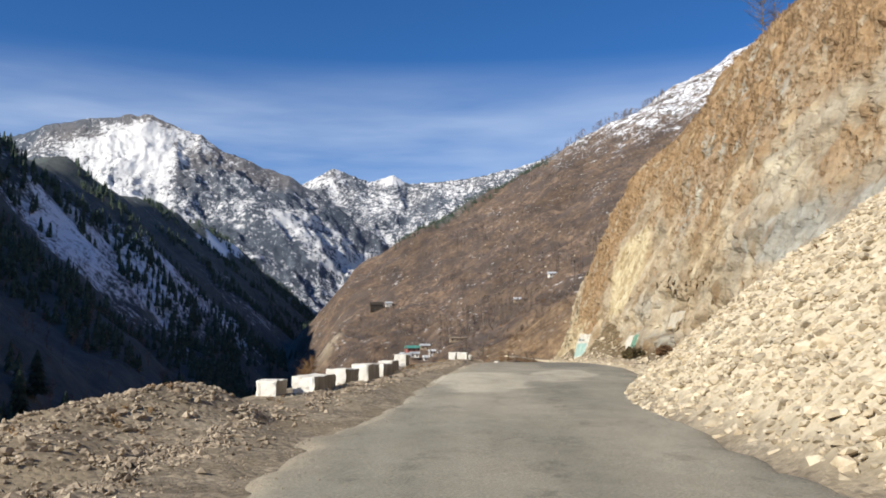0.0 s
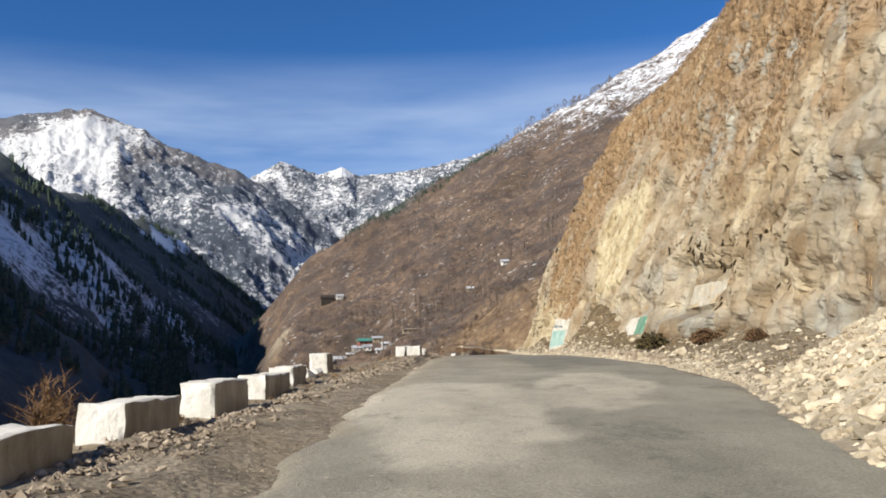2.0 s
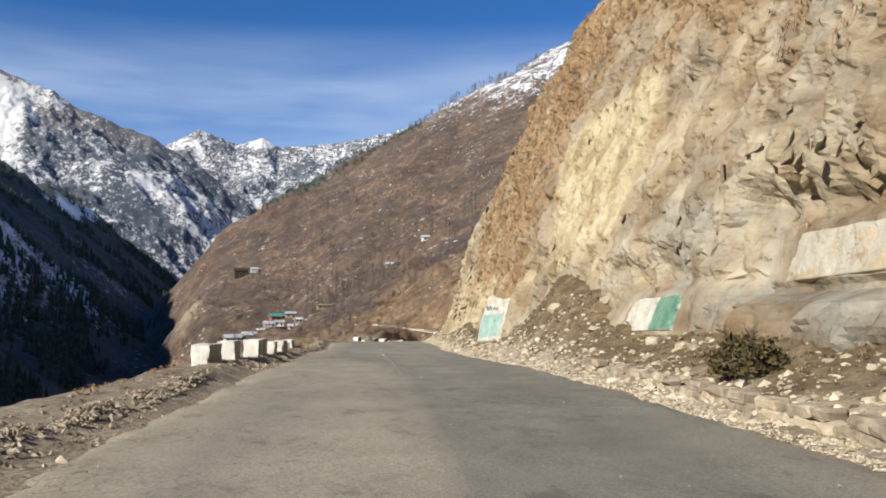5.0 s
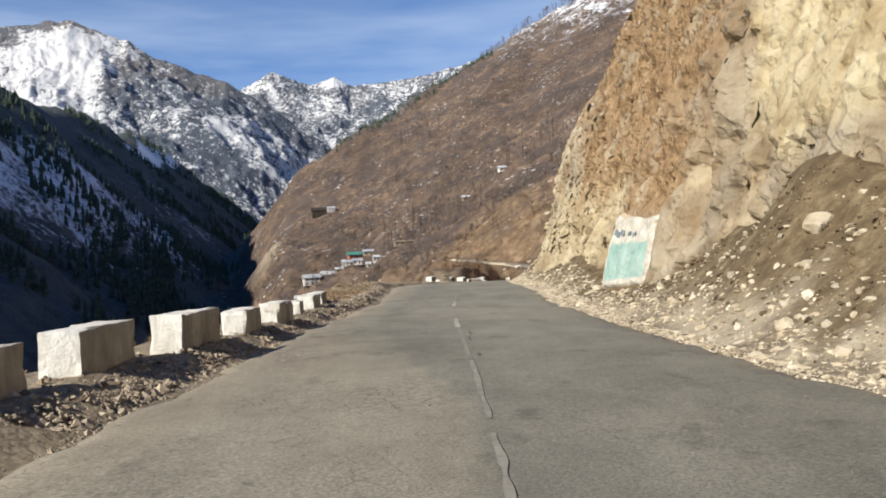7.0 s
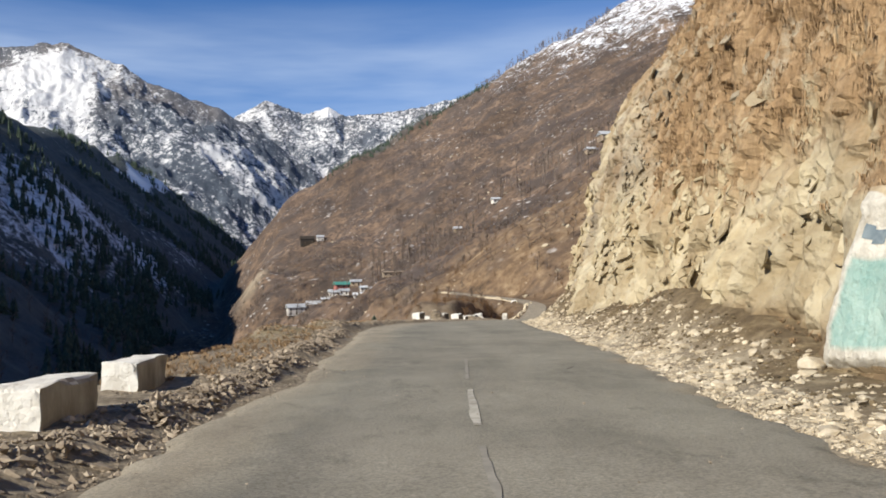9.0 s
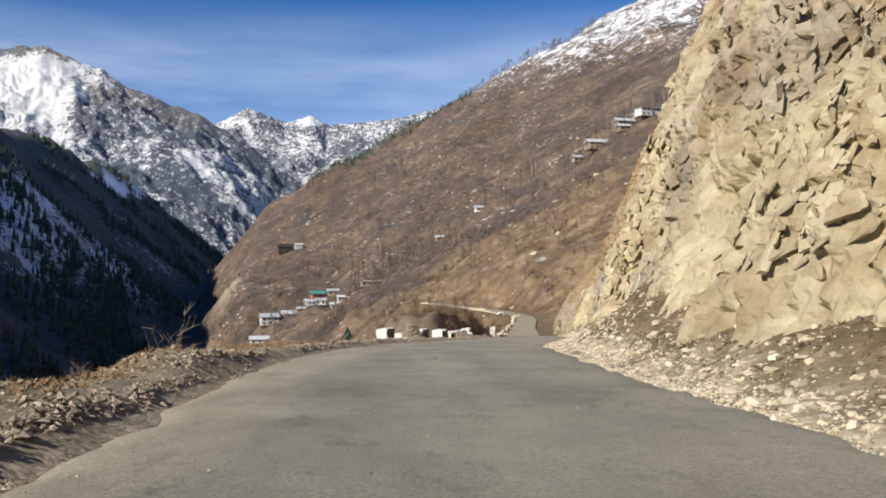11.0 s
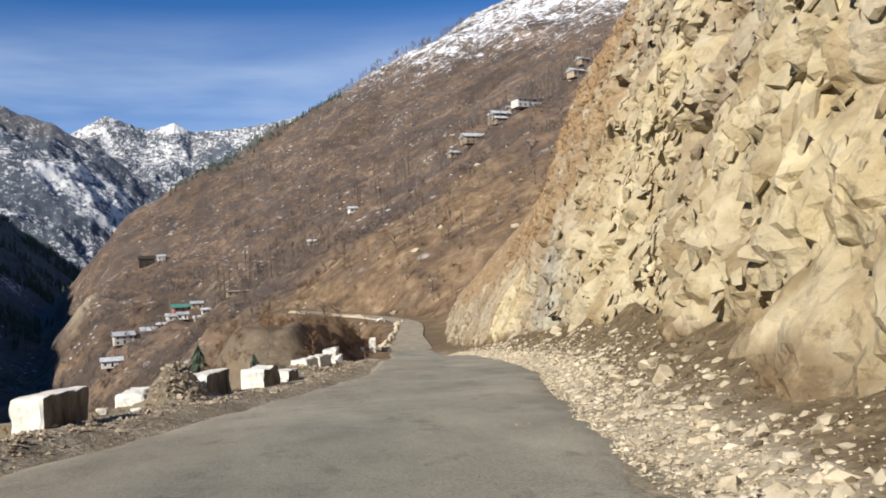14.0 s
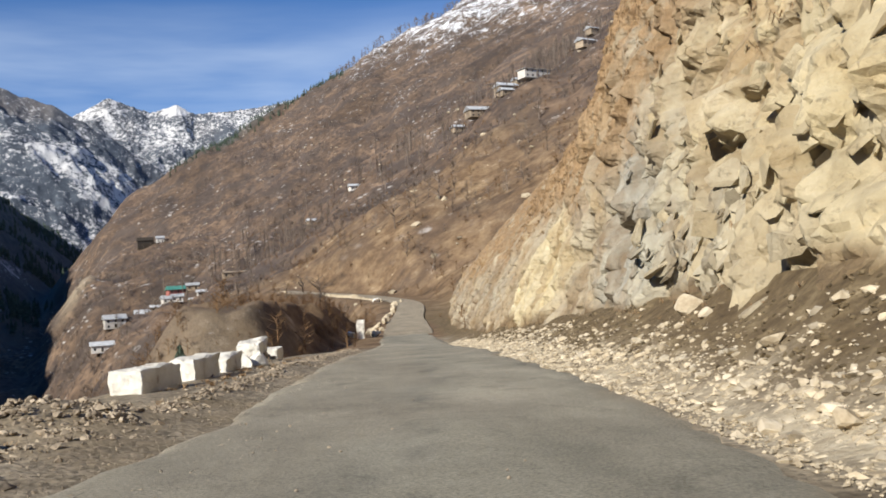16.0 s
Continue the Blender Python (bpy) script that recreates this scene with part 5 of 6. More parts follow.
MAT_INK = plain_material("faded_blue_paint", [(0.3, (0.10, 0.13, 0.15)), (0.7, (0.22, 0.26, 0.27))], 4.0, 0.85, 0)
MAT_TURQ = paint_material("turquoise_paint", (0.20, 0.34, 0.30), (0.36, 0.47, 0.41))
MAT_FADED = paint_material("faded_grey_paint", (0.37, 0.33, 0.255), (0.50, 0.455, 0.365))
MAT_DGREEN = paint_material("green_paint", (0.035, 0.15, 0.10), (0.19, 0.31, 0.22))
painted_slab("rock face painted white with a faded turquoise panel", SLABS[0], MAT_TURQ, (0.09, 0.92, 0.14, 0.63),
             [(0.14, 0.76, 0.05, 0.08), (0.20, 0.75, 0.05, 0.08), (0.26, 0.76, 0.05, 0.08), (0.32, 0.75, 0.04, 0.08), (0.45, 0.73, 0.06, 0.05), (0.53, 0.72, 0.06, 0.05), (0.61, 0.73, 0.05, 0.05)], 1)
painted_slab("low rock painted white beside a dark green scrawled panel", SLABS[1], MAT_DGREEN, (0.55, 0.97, 0.08, 0.94), [], 4)
painted_slab("flat rock face with a faded pale cream wash", SLABS[2], MAT_FADED, (0.03, 0.97, 0.05, 0.95), [], 7, 0.33)


# ---- low stone wall with a drain ----
def low_wall():
    wall = tagged(new("low_wall"), "crumbling low stone wall with a drain hole beside the road", "wall")
    r = random.Random(3)
    y = 44.0
    while y < 58.5:
        for course in range(2):
            l = r.uniform(0.35, 0.6)
            yy = y + course * 0.2
            if abs(yy - 57.3) < 0.3 and course == 0:
                continue
            bm = bmesh.new()
            box(bm, 0, 0, 0, 0.30, l - 0.02, 0.16)
            bmesh.ops.bevel(bm, geom=bm.edges[:], offset=0.035, segments=1, affect="EDGES")
            for v in bm.verts:
                v.co += Vector((r.uniform(-0.03, 0.03), r.uniform(-0.03, 0.03), r.uniform(-0.03, 0.03)))
            if course and r.random() < 0.35:
                bm.free()
                continue
            ob = part("stone", bm, MAT_CREAM if r.random() < 0.35 else MAT_BROWN, wall)
            x = float(road_x(yy)) + 4.75
            ob.matrix_world = pose(x + r.uniform(-0.04, 0.04), yy, floor_at(x, yy) + 0.02 + course * 0.15, r.uniform(-4, 4), r.uniform(-4, 4), heading(yy) + r.uniform(-5, 5))
        y += 0.46
    return wall


low_wall()


# ---- lane marking ----
def lane_marks():
    fresh = plain_material("worn_road_paint", [(0.35, (0.24, 0.22, 0.175)), (0.62, (0.47, 0.44, 0.37))], 5.0, 0.8, 0.004)
    faint = plain_material("faint_road_paint", [(0.35, (0.20, 0.185, 0.155)), (0.65, (0.30, 0.275, 0.225))], 4.0, 0.8, 0.004)
    for y0, y1, mat in [(58.2, 61.0, faint), (61.6, 66.1, faint), (66.5, 70.0, faint), (70.3, 72.4, faint), (72.6, 75.6, fresh), (77.2, 80.6, faint), (81.8, 85.6, fresh), (87.0, 91.5, faint), (148.6, 149.6, faint)]:
        y = np.arange(y0, y1, 0.1)
        w = 0.05 + 0.016 * vnoise(y * 2.5, y0) - 0.02 * (mat is faint)
        c = road_x(y) + 0.03 + 0.01 * vnoise(y * 1.5, 7.0)
        X = np.stack([c - w, c, c + w], 1)
        Y = np.stack([y, y, y], 1)
        me = mesh_from_grid("lane_marking", X, Y, road_top(X, Y) + 0.008)
        me.materials.append(mat)
        tagged(new("lane_marking", me), "worn whitish dash of the centre line", "road marking", "centre line dashes", "structure")


lane_marks()


def bend_road():
    c = BEND
    t = np.r_[0, np.cumsum(np.hypot(*np.diff(c[:, :2], axis=0).T))]
    s_ = np.arange(46, t[-1], 1.0)
    P = np.stack([sum(np.interp(s_ + d, t, c[:, k]) for d in (-8, -4, 0, 4, 8)) / 5 for k in range(3)], 1)
    tan = np.gradient(P[:, :2], axis=0)
    nrm = np.stack([tan[:, 1], -tan[:, 0]], 1) / np.hypot(*tan.T)[:, None]
    w = np.linspace(-1, 1, 9) * (2.6 + 0.4 * vnoise(s_ / 16.0, 2.0))[:, None]
    X = P[:, 0:1] + nrm[:, 0:1] * w
    Y = P[:, 1:2] + nrm[:, 1:2] * w
    me = mesh_from_grid("road_beyond_bend", X, Y, np.repeat(P[:, 2:3], 9, 1) + 0.06 - 0.3 * smooth(52, 46, s_)[:, None])
    set_attr(me, "dust", np.full(X.shape, 0.9))
    set_attr(me, "patch", np.zeros(X.shape))
    me.materials.append(MAT_ASPHALT)
    tagged(new("road_beyond_bend", me), "dusty road bench running round the far side of the bend", "road", kind="structure")

    # dry-stone edge on the downhill side of the bench
    k = s_ > 118
    u = np.linspace(0, 1, 9)
    jag = 0.5 * fbm(s_[k][:, None] / 2.5, u * 2, 0, 3, 0.6, 92)
    side = -3.0 - 0.5 * (1 - u)[None] + jag
    X, Y = P[k, 0:1] + nrm[k, 0:1] * side, P[k, 1:2] + nrm[k, 1:2] * side
    crown = 0.35 + 0.5 * vnoise(s_[k] / 5, 3.0)
    Z = P[k, 2:3] - 1.9 + (1.9 + crown[:, None]) * u
    me = mesh_from_grid("retaining_wall", X, Y, Z)
    me.materials.append(MAT_CREAM)
    tagged(new("retaining_wall", me), "pale rough stone retaining bank under the far road", "wall", kind="structure")


bend_road()


def road_cracks():
    """Dark broken seams in the asphalt."""
    mat = plain_material("crack_dirt", [(0.3, (0.06, 0.052, 0.044)), (0.7, (0.14, 0.125, 0.10))], 6.0, 0.95, 0)
    for n, (x0, y0, x1, y1, w0) in enumerate([(10.88, 125.4, 10.4, 129.4, 0.05), (8.86, 115.0, 9.3, 119.6, 0.06), (9.5, 121.5, 10.2, 127.0, 0.05), (12.1, 132.8, 12.9, 133.4, 0.06), (12.2, 136.2, 13.1, 136.1, 0.04), (13.6, 141.0, 15.2, 146.5, 0.05), (14.0, 147.0, 15.0, 151.0, 0.04), (6.2, 69.0, 6.45, 72.5, 0.07), (6.1, 66.0, 6.2, 68.8, 0.06), (9.0, 88.2, 9.3, 88.9, 0.05)]):
        t = np.linspace(0, 1, 60)
        dx, dy = x1 - x0, y1 - y0
        l = math.hypot(dx, dy)
        off = 0.06 * fbm(t * l * 1.2, np.full(60, n * 3.7), 0, 4, 0.6, 95)
        w = np.maximum(0.5 * w0 * (0.15 + 1.6 * fbm(t * l * 2.5, np.full(60, n * 5.1), 0, 3, 0.6, 96)), 0.002) * np.minimum(1, np.minimum(t, 1 - t) * 8)
        X = np.stack([x0 + dx * t + (off + k * w) * dy / l for k in (-1, 1)], 1)
        Y = np.stack([y0 + dy * t - (off + k * w) * dx / l for k in (-1, 1)], 1)
        me = mesh_from_grid("road_crack", X, Y, road_top(X, Y) + 0.006)
        me.materials.append(mat)
        tagged(new("road_crack", me), "dark ragged crack filled with dirt in the asphalt", "road crack", "cracks in the asphalt", "structure")


road_cracks()


def loose_stones():
    """Single larger stones on the scree and on the rubble strip, a few shapes shared by many."""
    r = random.Random(21)
    shapes = []
    for k in range(7):
        bm = bmesh.new()
        bmesh.ops.create_icosphere(bm, subdivisions=2, radius=1)
        planes = [(Vector((r.gauss(0, 1), r.gauss(0, 1), r.gauss(0, 1))).normalized(), r.uniform(0.45, 0.8)) for _ in range(11)]
        for v in bm.verts:
            for nrm, d in planes:
                over = v.co.dot(nrm) - d
                if over > 0:
                    v.co -= nrm * over
        bmesh.ops.remove_doubles(bm, verts=bm.verts[:], dist=0.06)
        me = bpy.data.meshes.new("stone")
        bm.to_mesh(me)
        bm.free()
        me.materials.append(MAT_STONE)
        shapes.append(me)
    n = 0
    while n < 190:
        if n < 120:
            y, x = r.uniform(5, 36), r.uniform(4.4, 12.0)
            c = float(talus_z(np.array([x]), np.array([y]))[1][0])
            if c < 0.6 or x > float(foot_x(y)) - 0.3:
                continue
            label, group = "cream broken stone lying loose on the scree slope", "loose stones of the scree"
        else:
            y = r.uniform(40, 178)
            e = float(road_x(y)) + 4.0
            x = e + 0.7 * r.random() ** 1.5 * (float(foot_x(y)) - e)
            label, group = "cream broken stone lying in the rubble beside the road", "loose stones of the rubble strip"
        size = 0.07 + 0.10 * r.random() ** 2
        ob = new("stone", shapes[n % 7])
        m = Matrix.LocRotScale((x, y, floor_at(x, y) + 0.25 * size), Euler((r.uniform(-0.4, 0.4), r.uniform(-0.4, 0.4), r.uniform(0, 6.28))), (size * r.uniform(1.0, 1.6), size, size * r.uniform(0.55, 0.9)))
        ob.matrix_world = m
        tagged(ob, label, "stone", group)
        n += 1


MAT_STONE = plain_material("loose_cream_stone", [(0.3, (0.30, 0.235, 0.15)), (0.5, (0.46, 0.385, 0.27)), (0.72, (0.60, 0.53, 0.41))], 3.0, 0.92, 0.03, "object")
loose_stones()


# ---- houses of the hamlets across the valley ----
def house(x, y, turn, size, wall, roof, storeys=1, gable=True, label="plastered village house with a tin roof on the slope"):
    l, w, h = size
    root = thing("house", x, y, floor_at(x, y) - 0.6, turn, label=label, category="house", group="village houses")
    bm = bmesh.new()
    box(bm, 0, 0, h / 2, l, w, h)
    bmesh.ops.bevel(bm, geom=bm.edges[:], offset=0.06, segments=1, affect="EDGES")
    part("house_body", bm, wall, root)
    bm = bmesh.new()
    o, rise = 0.7, (0.32 * w if gable else 0.10 * w)
    lo, hi = h - 0.05, h - 0.05 + rise
    inset = 0.0 if gable else l * 0.12
    pts = [(-l / 2 - o, -w / 2 - o, lo), (l / 2 + o, -w / 2 - o, lo), (l / 2 + o, w / 2 + o, lo), (-l / 2 - o, w / 2 + o, lo), (-l / 2 - o + inset, 0, hi), (l / 2 + o - inset, 0, hi)]
    top = [bm.verts.new(p) for p in pts]
    low = [bm.verts.new((p[0], p[1], p[2] - 0.18)) for p in pts]
    for q in ((0, 1, 5, 4), (2, 3, 4, 5)):
        bm.faces.new([top[i] for i in q])
        bm.faces.new([low[i] for i in reversed(q)])
    for q in ((1, 2, 5), (3, 0, 4)):
        bm.faces.new([top[i] for i in q])
        bm.faces.new([low[i] for i in reversed(q)])
    for a, b in ((0, 1), (1, 2), (2, 3), (3, 0)):
        bm.faces.new([low[a], low[b], top[b], top[a]])
    part("roof", bm, roof, root)
    n = max(2, int(l / 3))
    for s_ in range(storeys):
        z = (s_ + 0.55) * h / storeys
        for k in range(n):
            u = (k + 0.5) / n * l - l / 2
            door = s_ == 0 and k == n // 2
            for side in (-1, 1):
                bm = bmesh.new()
                hh = 1.9 if door and side < 0 else 1.1
                box(bm, u, side * w / 2, z if hh < 1.5 else 1.05 + 0.6, 1.0, 0.14, hh)
                win = part("door" if hh > 1.5 else "window", bm, MAT_DARK, root)
                if hh < 1.5:
                    bm = bmesh.new()
                    box(bm, u, side * (w / 2 + 0.06), z, 0.8, 0.06, 0.9)
                    part("pane", bm, MAT_GLASS, win)
    return root


HOUSES = [
    (13, 640, 8, (20, 6, 3.4), MAT_MUD, MAT_MUD, 1, False, "long low flat-roofed building on a terrace"),
    (1, 634, 8, (4, 4, 3.2), MAT_PLASTER, MAT_TIN, 1, True, "small white shed beside the long building"),
    (-26, 700, 20, (11, 7, 4.8), MAT_RED, MAT_GREEN, 2, True, "two-storey red house with a green tin roof"),
    (-48, 715, 12, (9, 7, 5.0), MAT_PLASTER, MAT_TIN, 2, True, "whitish two-storey village house with a tin roof"),
    (-13, 660, 10, (7, 5, 3.4), MAT_PLASTER, MAT_TIN, 1, True, "small whitish house among bare trees"),
    (-3, 656, 14, (6, 5, 3.2), MAT_PLASTER, MAT_TIN, 1, True, "small whitish house among bare trees"),
    (-23, 664, 4, (6, 5, 3.2), MAT_PLASTER, MAT_TIN, 1, True, "small whitish house among bare trees"),
    (-36, 672, 8, (5, 4, 3.0), MAT_MUD, MAT_TIN, 1, True, "small mud-walled house with a tin roof"),
    (-50, 612, 16, (10, 7, 5.0), MAT_PLASTER, MAT_TIN, 2, True, "white house low on the slope above the gorge"),
    (-53, 590, 10, (10, 6, 3.6), MAT_PLASTER, MAT_TIN, 1, True, "white house low on the slope above the gorge"),
    (176, 600, 18, (17, 7, 5.0), MAT_PLASTER, MAT_TIN, 2, False, "long two-storey white house high on the hill"),
    (172, 640, 14, (12, 8, 6.0), MAT_MUD, MAT_TIN, 2, True, "two-storey timber and mud house high on the hill"),
    (158, 655, 10, (14, 9, 4.5), MAT_MUD, MAT_TIN, 2, True, "broad house with a pale hipped roof on the hill"),
    (166, 668, 14, (8, 7, 4.0), MAT_MUD, MAT_TIN, 1, True, "small house with a snowy tin roof on the hill"),
    (163, 612, 12, (7, 6, 3.4), MAT_MUD, MAT_TIN, 1, True, "small house with a snowy tin roof on the hill"),
    (225, 640, 20, (12, 7, 4.5), MAT_MUD, MAT_TIN, 1, True, "mud house with a tin roof among poplars"),
    (238, 660, 20, (8, 6, 4.0), MAT_MUD, MAT_TIN, 1, True, "mud house with a tin roof among poplars"),
    # house shape all in dark colour, added in place of a dark tree clump
    (-88, 1130, 10, (16, 12, 9.0), MAT_DARK, MAT_DARK, 2, True, "dark timber house on the brow of the spur"),
    (-72, 1122, 10, (8, 7, 5.0), MAT_PLASTER, MAT_TIN, 1, True, "small white shed beside the dark timber house"),
    (86, 705, 10, (6, 5, 3.2), MAT_PLASTER, MAT_TIN, 1, True, "lone small white hut on the brown slope"),
    (60, 730, 10, (6, 5, 3.2), MAT_MUD, MAT_TIN, 1, True, "lone small hut on the brown slope"),
    (24, 820, 10, (7, 5, 3.2), MAT_PLASTER, MAT_TIN, 1, True, "lone small white hut on the brown slope"),
    (-40, 698, 14, (7, 5, 3.6), MAT_PLASTER, MAT_TIN, 1, True, "small whitish house crowded into the hamlet"),
    (-16, 690, 6, (7, 5, 3.4), MAT_MUD, MAT_TIN, 1, True, "small mud house crowded into the hamlet"),
    (-33, 722, 18, (8, 6, 4.2), MAT_PLASTER, MAT_TIN, 1, True, "small whitish house crowded into the hamlet"),
    (-55, 690, 10, (6, 5, 3.2), MAT_MUD, MAT_TIN, 1, True, "small mud house crowded into the hamlet"),
    (-29, 678, 2, (6, 5, 3.2), MAT_PLASTER, MAT_TIN, 1, True, "small whitish house crowded into the hamlet"),
    (-10, 672, 12, (5, 4, 3.0), MAT_PLASTER, MAT_TIN, 1, True, "small whitish shed at the edge of the hamlet"),
    (-45, 676, 8, (5, 4, 3.0), MAT_PLASTER, MAT_TIN, 1, True, "small whitish shed at the edge of the hamlet"),
    (-62, 724, 12, (8, 6, 4.0), MAT_MUD, MAT_TIN, 1, True, "mud house with a tin roof above the gorge"),
    (148, 668, 10, (7, 6, 3.4), MAT_MUD, MAT_TIN, 1, True, "small house with a snowy tin roof on the hill"),
    (184, 650, 16, (8, 6, 3.6), MAT_MUD, MAT_TIN, 1, True, "small house with a snowy tin roof on the hill"),
]
for hx, hy, ht, hs, hw, hr, st, gb, lb in HOUSES:
    house(hx, hy, ht, hs, hw, hr, st, gb, lb)


# ---- trees ----
def conifer_arrays(n_tier, spokes, seed):
    """A unit conifer: drooping jagged tiers round a stem; height 1."""
    r = np.random.default_rng(seed)
    co, f = [], []
    for k in range(n_tier):
        t = k / n_tier
        base, top = 0.10 + 0.86 * t, 0.10 + 0.86 * t + 1.7 * 0.88 / n_tier
        rad = (0.20 * (1 - t) ** 0.85 + 0.012) * r.uniform(0.85, 1.15)
        i = len(co)
        co.append((0, 0, min(top, 1.0)))
        for s_ in range(spokes):
            a = 2 * math.pi * s_ / spokes + k * 0.7
            rr = rad * (1.0 if s_ % 2 == 0 else 0.55) * r.uniform(0.75, 1.2)
            co.append((rr * math.cos(a), rr * math.sin(a), base - (0.02 if s_ % 2 == 0 else -0.03) + r.uniform(-0.012, 0.012)))
        for s_ in range(spokes):
            f.append((i, i + 1 + s_, i + 1 + (s_ + 1) % spokes))
    return np.array(co), np.array(f)


def bare_arrays(n_branch, seed, poplar=False, thick=1.0):
    """A unit leafless tree: tapering stem and thin rising branches; height 1."""
    r = np.random.default_rng(seed)
    co, f = [], []

    def stick(p, q, w):
        i = len(co)
        d = np.subtract(q, p)
        u = np.cross(d, (0.3, 0.5, 0.8))
        u = u / (np.linalg.norm(u) + 1e-9) * w * thick
        v = np.cross(d / np.linalg.norm(d), u)
        co.extend([tuple(p + u), tuple(p - 0.5 * u + 0.87 * v), tuple(p - 0.5 * u - 0.87 * v), tuple(q)])
        f.extend([(i, i + 1, i + 3), (i + 1, i + 2, i + 3), (i + 2, i, i + 3)])

    stick(np.zeros(3), np.array((0.02, 0.0, 1.0 if poplar else 0.85)), 0.018)
    for k in range(n_branch):
        h = r.uniform(0.15, 0.8) if poplar else r.uniform(0.18, 0.85)
        a = r.uniform(0, 6.28)
        out = 0.10 * (1.05 - h) ** 0.6 * r.uniform(0.6, 1.2) if poplar else 0.36 * math.sin(math.pi * min(1, h * 0.9 + 0.12)) * r.uniform(0.5, 1.15)
        p = np.array((0, 0, h))
        q = np.array((out * math.cos(a), out * math.sin(a), min(1.0 if poplar else 0.98 - out * 0.35, h + (0.34 if poplar else 0.24) * r.uniform(0.5, 1.2))))
        stick(p, q, 0.010 if poplar else 0.011)
        if not poplar:
            m = (p + q) / 2
            stick(m, m + np.array((r.uniform(-0.14, 0.14), r.uniform(-0.14, 0.14), r.uniform(0.06, 0.2))), 0.007)
    return np.array(co), np.array(f)


def planted(name, label, category, kinds, x, y, height, mat, wide=None, sink=0.3):
    """Many trees of a few unit shapes as one mesh."""
    z = surface_z(x[:, None], y[:, None])[0][:, 0]
    cos, fs, base = [], [], 0
    pick = rng.integers(0, len(kinds), len(x))
    for k, (co, f) in enumerate(kinds):
        i = np.where(pick == k)[0]
        a = rng.uniform(0, 6.28, len(i))
        w = height[i] * (rng.uniform(0.8, 1.25, len(i)) if wide is None else wide)
        X = (co[None, :, 0] * np.cos(a)[:, None] - co[None, :, 1] * np.sin(a)[:, None]) * w[:, None] + x[i][:, None]
        Y = (co[None, :, 0] * np.sin(a)[:, None] + co[None, :, 1] * np.cos(a)[:, None]) * w[:, None] + y[i][:, None]
        Z = co[None, :, 2] * height[i][:, None] + z[i][:, None] - sink
        cos.append(np.stack([X, Y, Z], -1).reshape(-1, 3))
        fs.append((f[None] + (np.arange(len(i)) * len(co))[:, None, None] + base).reshape(-1, 3))
        base += len(i) * len(co)
    return tagged(new(name, raw_mesh(name, np.concatenate(cos), np.concatenate(fs), mat)), label, category, kind="stuff")


def pine_tree(x, y, h, seed, label="dark green conifer on the shaded snowy bank"):
    z = floor_at(x, y)
    root = thing("conifer_tree", x, y, z - 0.3, 0, label=label, category="conifer", group="conifers of the gorge")
    bm = bmesh.new()
    bmesh.ops.create_cone(bm, cap_ends=True, segments=7, radius1=h * 0.016, radius2=h * 0.003, depth=h, matrix=Matrix.Translation((0, 0, h / 2)))
    part("trunk", bm, MAT_BARK, root)
    co, f = conifer_arrays(26, 22, seed)
    me = raw_mesh("crown", co * (h * 1.5, h * 1.5, h), f, MAT_NEEDLE)
    ob = new("crown", me)
    ob.parent = root
    return root


def left_forest():
    kinds = [conifer_arrays(6, 10, k) for k in range(4)]
    n = 12000
    y = 90 + 2500 * rng.random(n) ** 1.7
    gx = gorge_x(y)
    cx, _ = left_crest(y)
    x = gx - 4 - (gx - cx) * rng.random(n) ** 1.15
    d = fbm(x / 90, y / 90, 0, 3, 0.5, 81) + 0.25 * smooth(0.45, 0.0, (gx - x) / (gx - cx)) + 0.1
    keep = d > 0.21
    x, y = x[keep], y[keep]
    planted("conifer_forest", "dark conifer forest on the shaded valley side", "forest", kinds, x, y, rng.uniform(6, 17, len(x)), MAT_NEEDLE)
    bare = [bare_arrays(14, k) for k in range(3)]
    n = 800
    y = 80 + 700 * rng.random(n) ** 1.3
    x = gorge_x(y) - 3 - 200 * rng.random(n)
    planted("leafless_trees", "leafless grey trees among snow on the far bank", "trees", bare, x, y, rng.uniform(5, 12, n), MAT_TWIG)


left_forest()
for k, (x, y, h) in enumerate([(-118, 235, 21), (-106, 238, 17), (-100, 262, 19), (-93, 270, 18), (-128, 300, 20), (-110, 318, 22), (-100, 330, 17), (-140, 292, 18), (-96, 300, 15), (-152, 330, 19), (-122, 372, 20), (-104, 400, 22), (-112, 208, 16), (-125, 190, 17)]):
    pine_tree(x, y, h, 100 + k)
pine_tree(2.15, 312, -4.0 - floor_at(2.15, 312), 130, "tall green conifer on the slope below the road")
pine_tree(12.2, 197.5, -1.6 - floor_at(12.2, 197.5), 131, "young green conifer below the road edge")


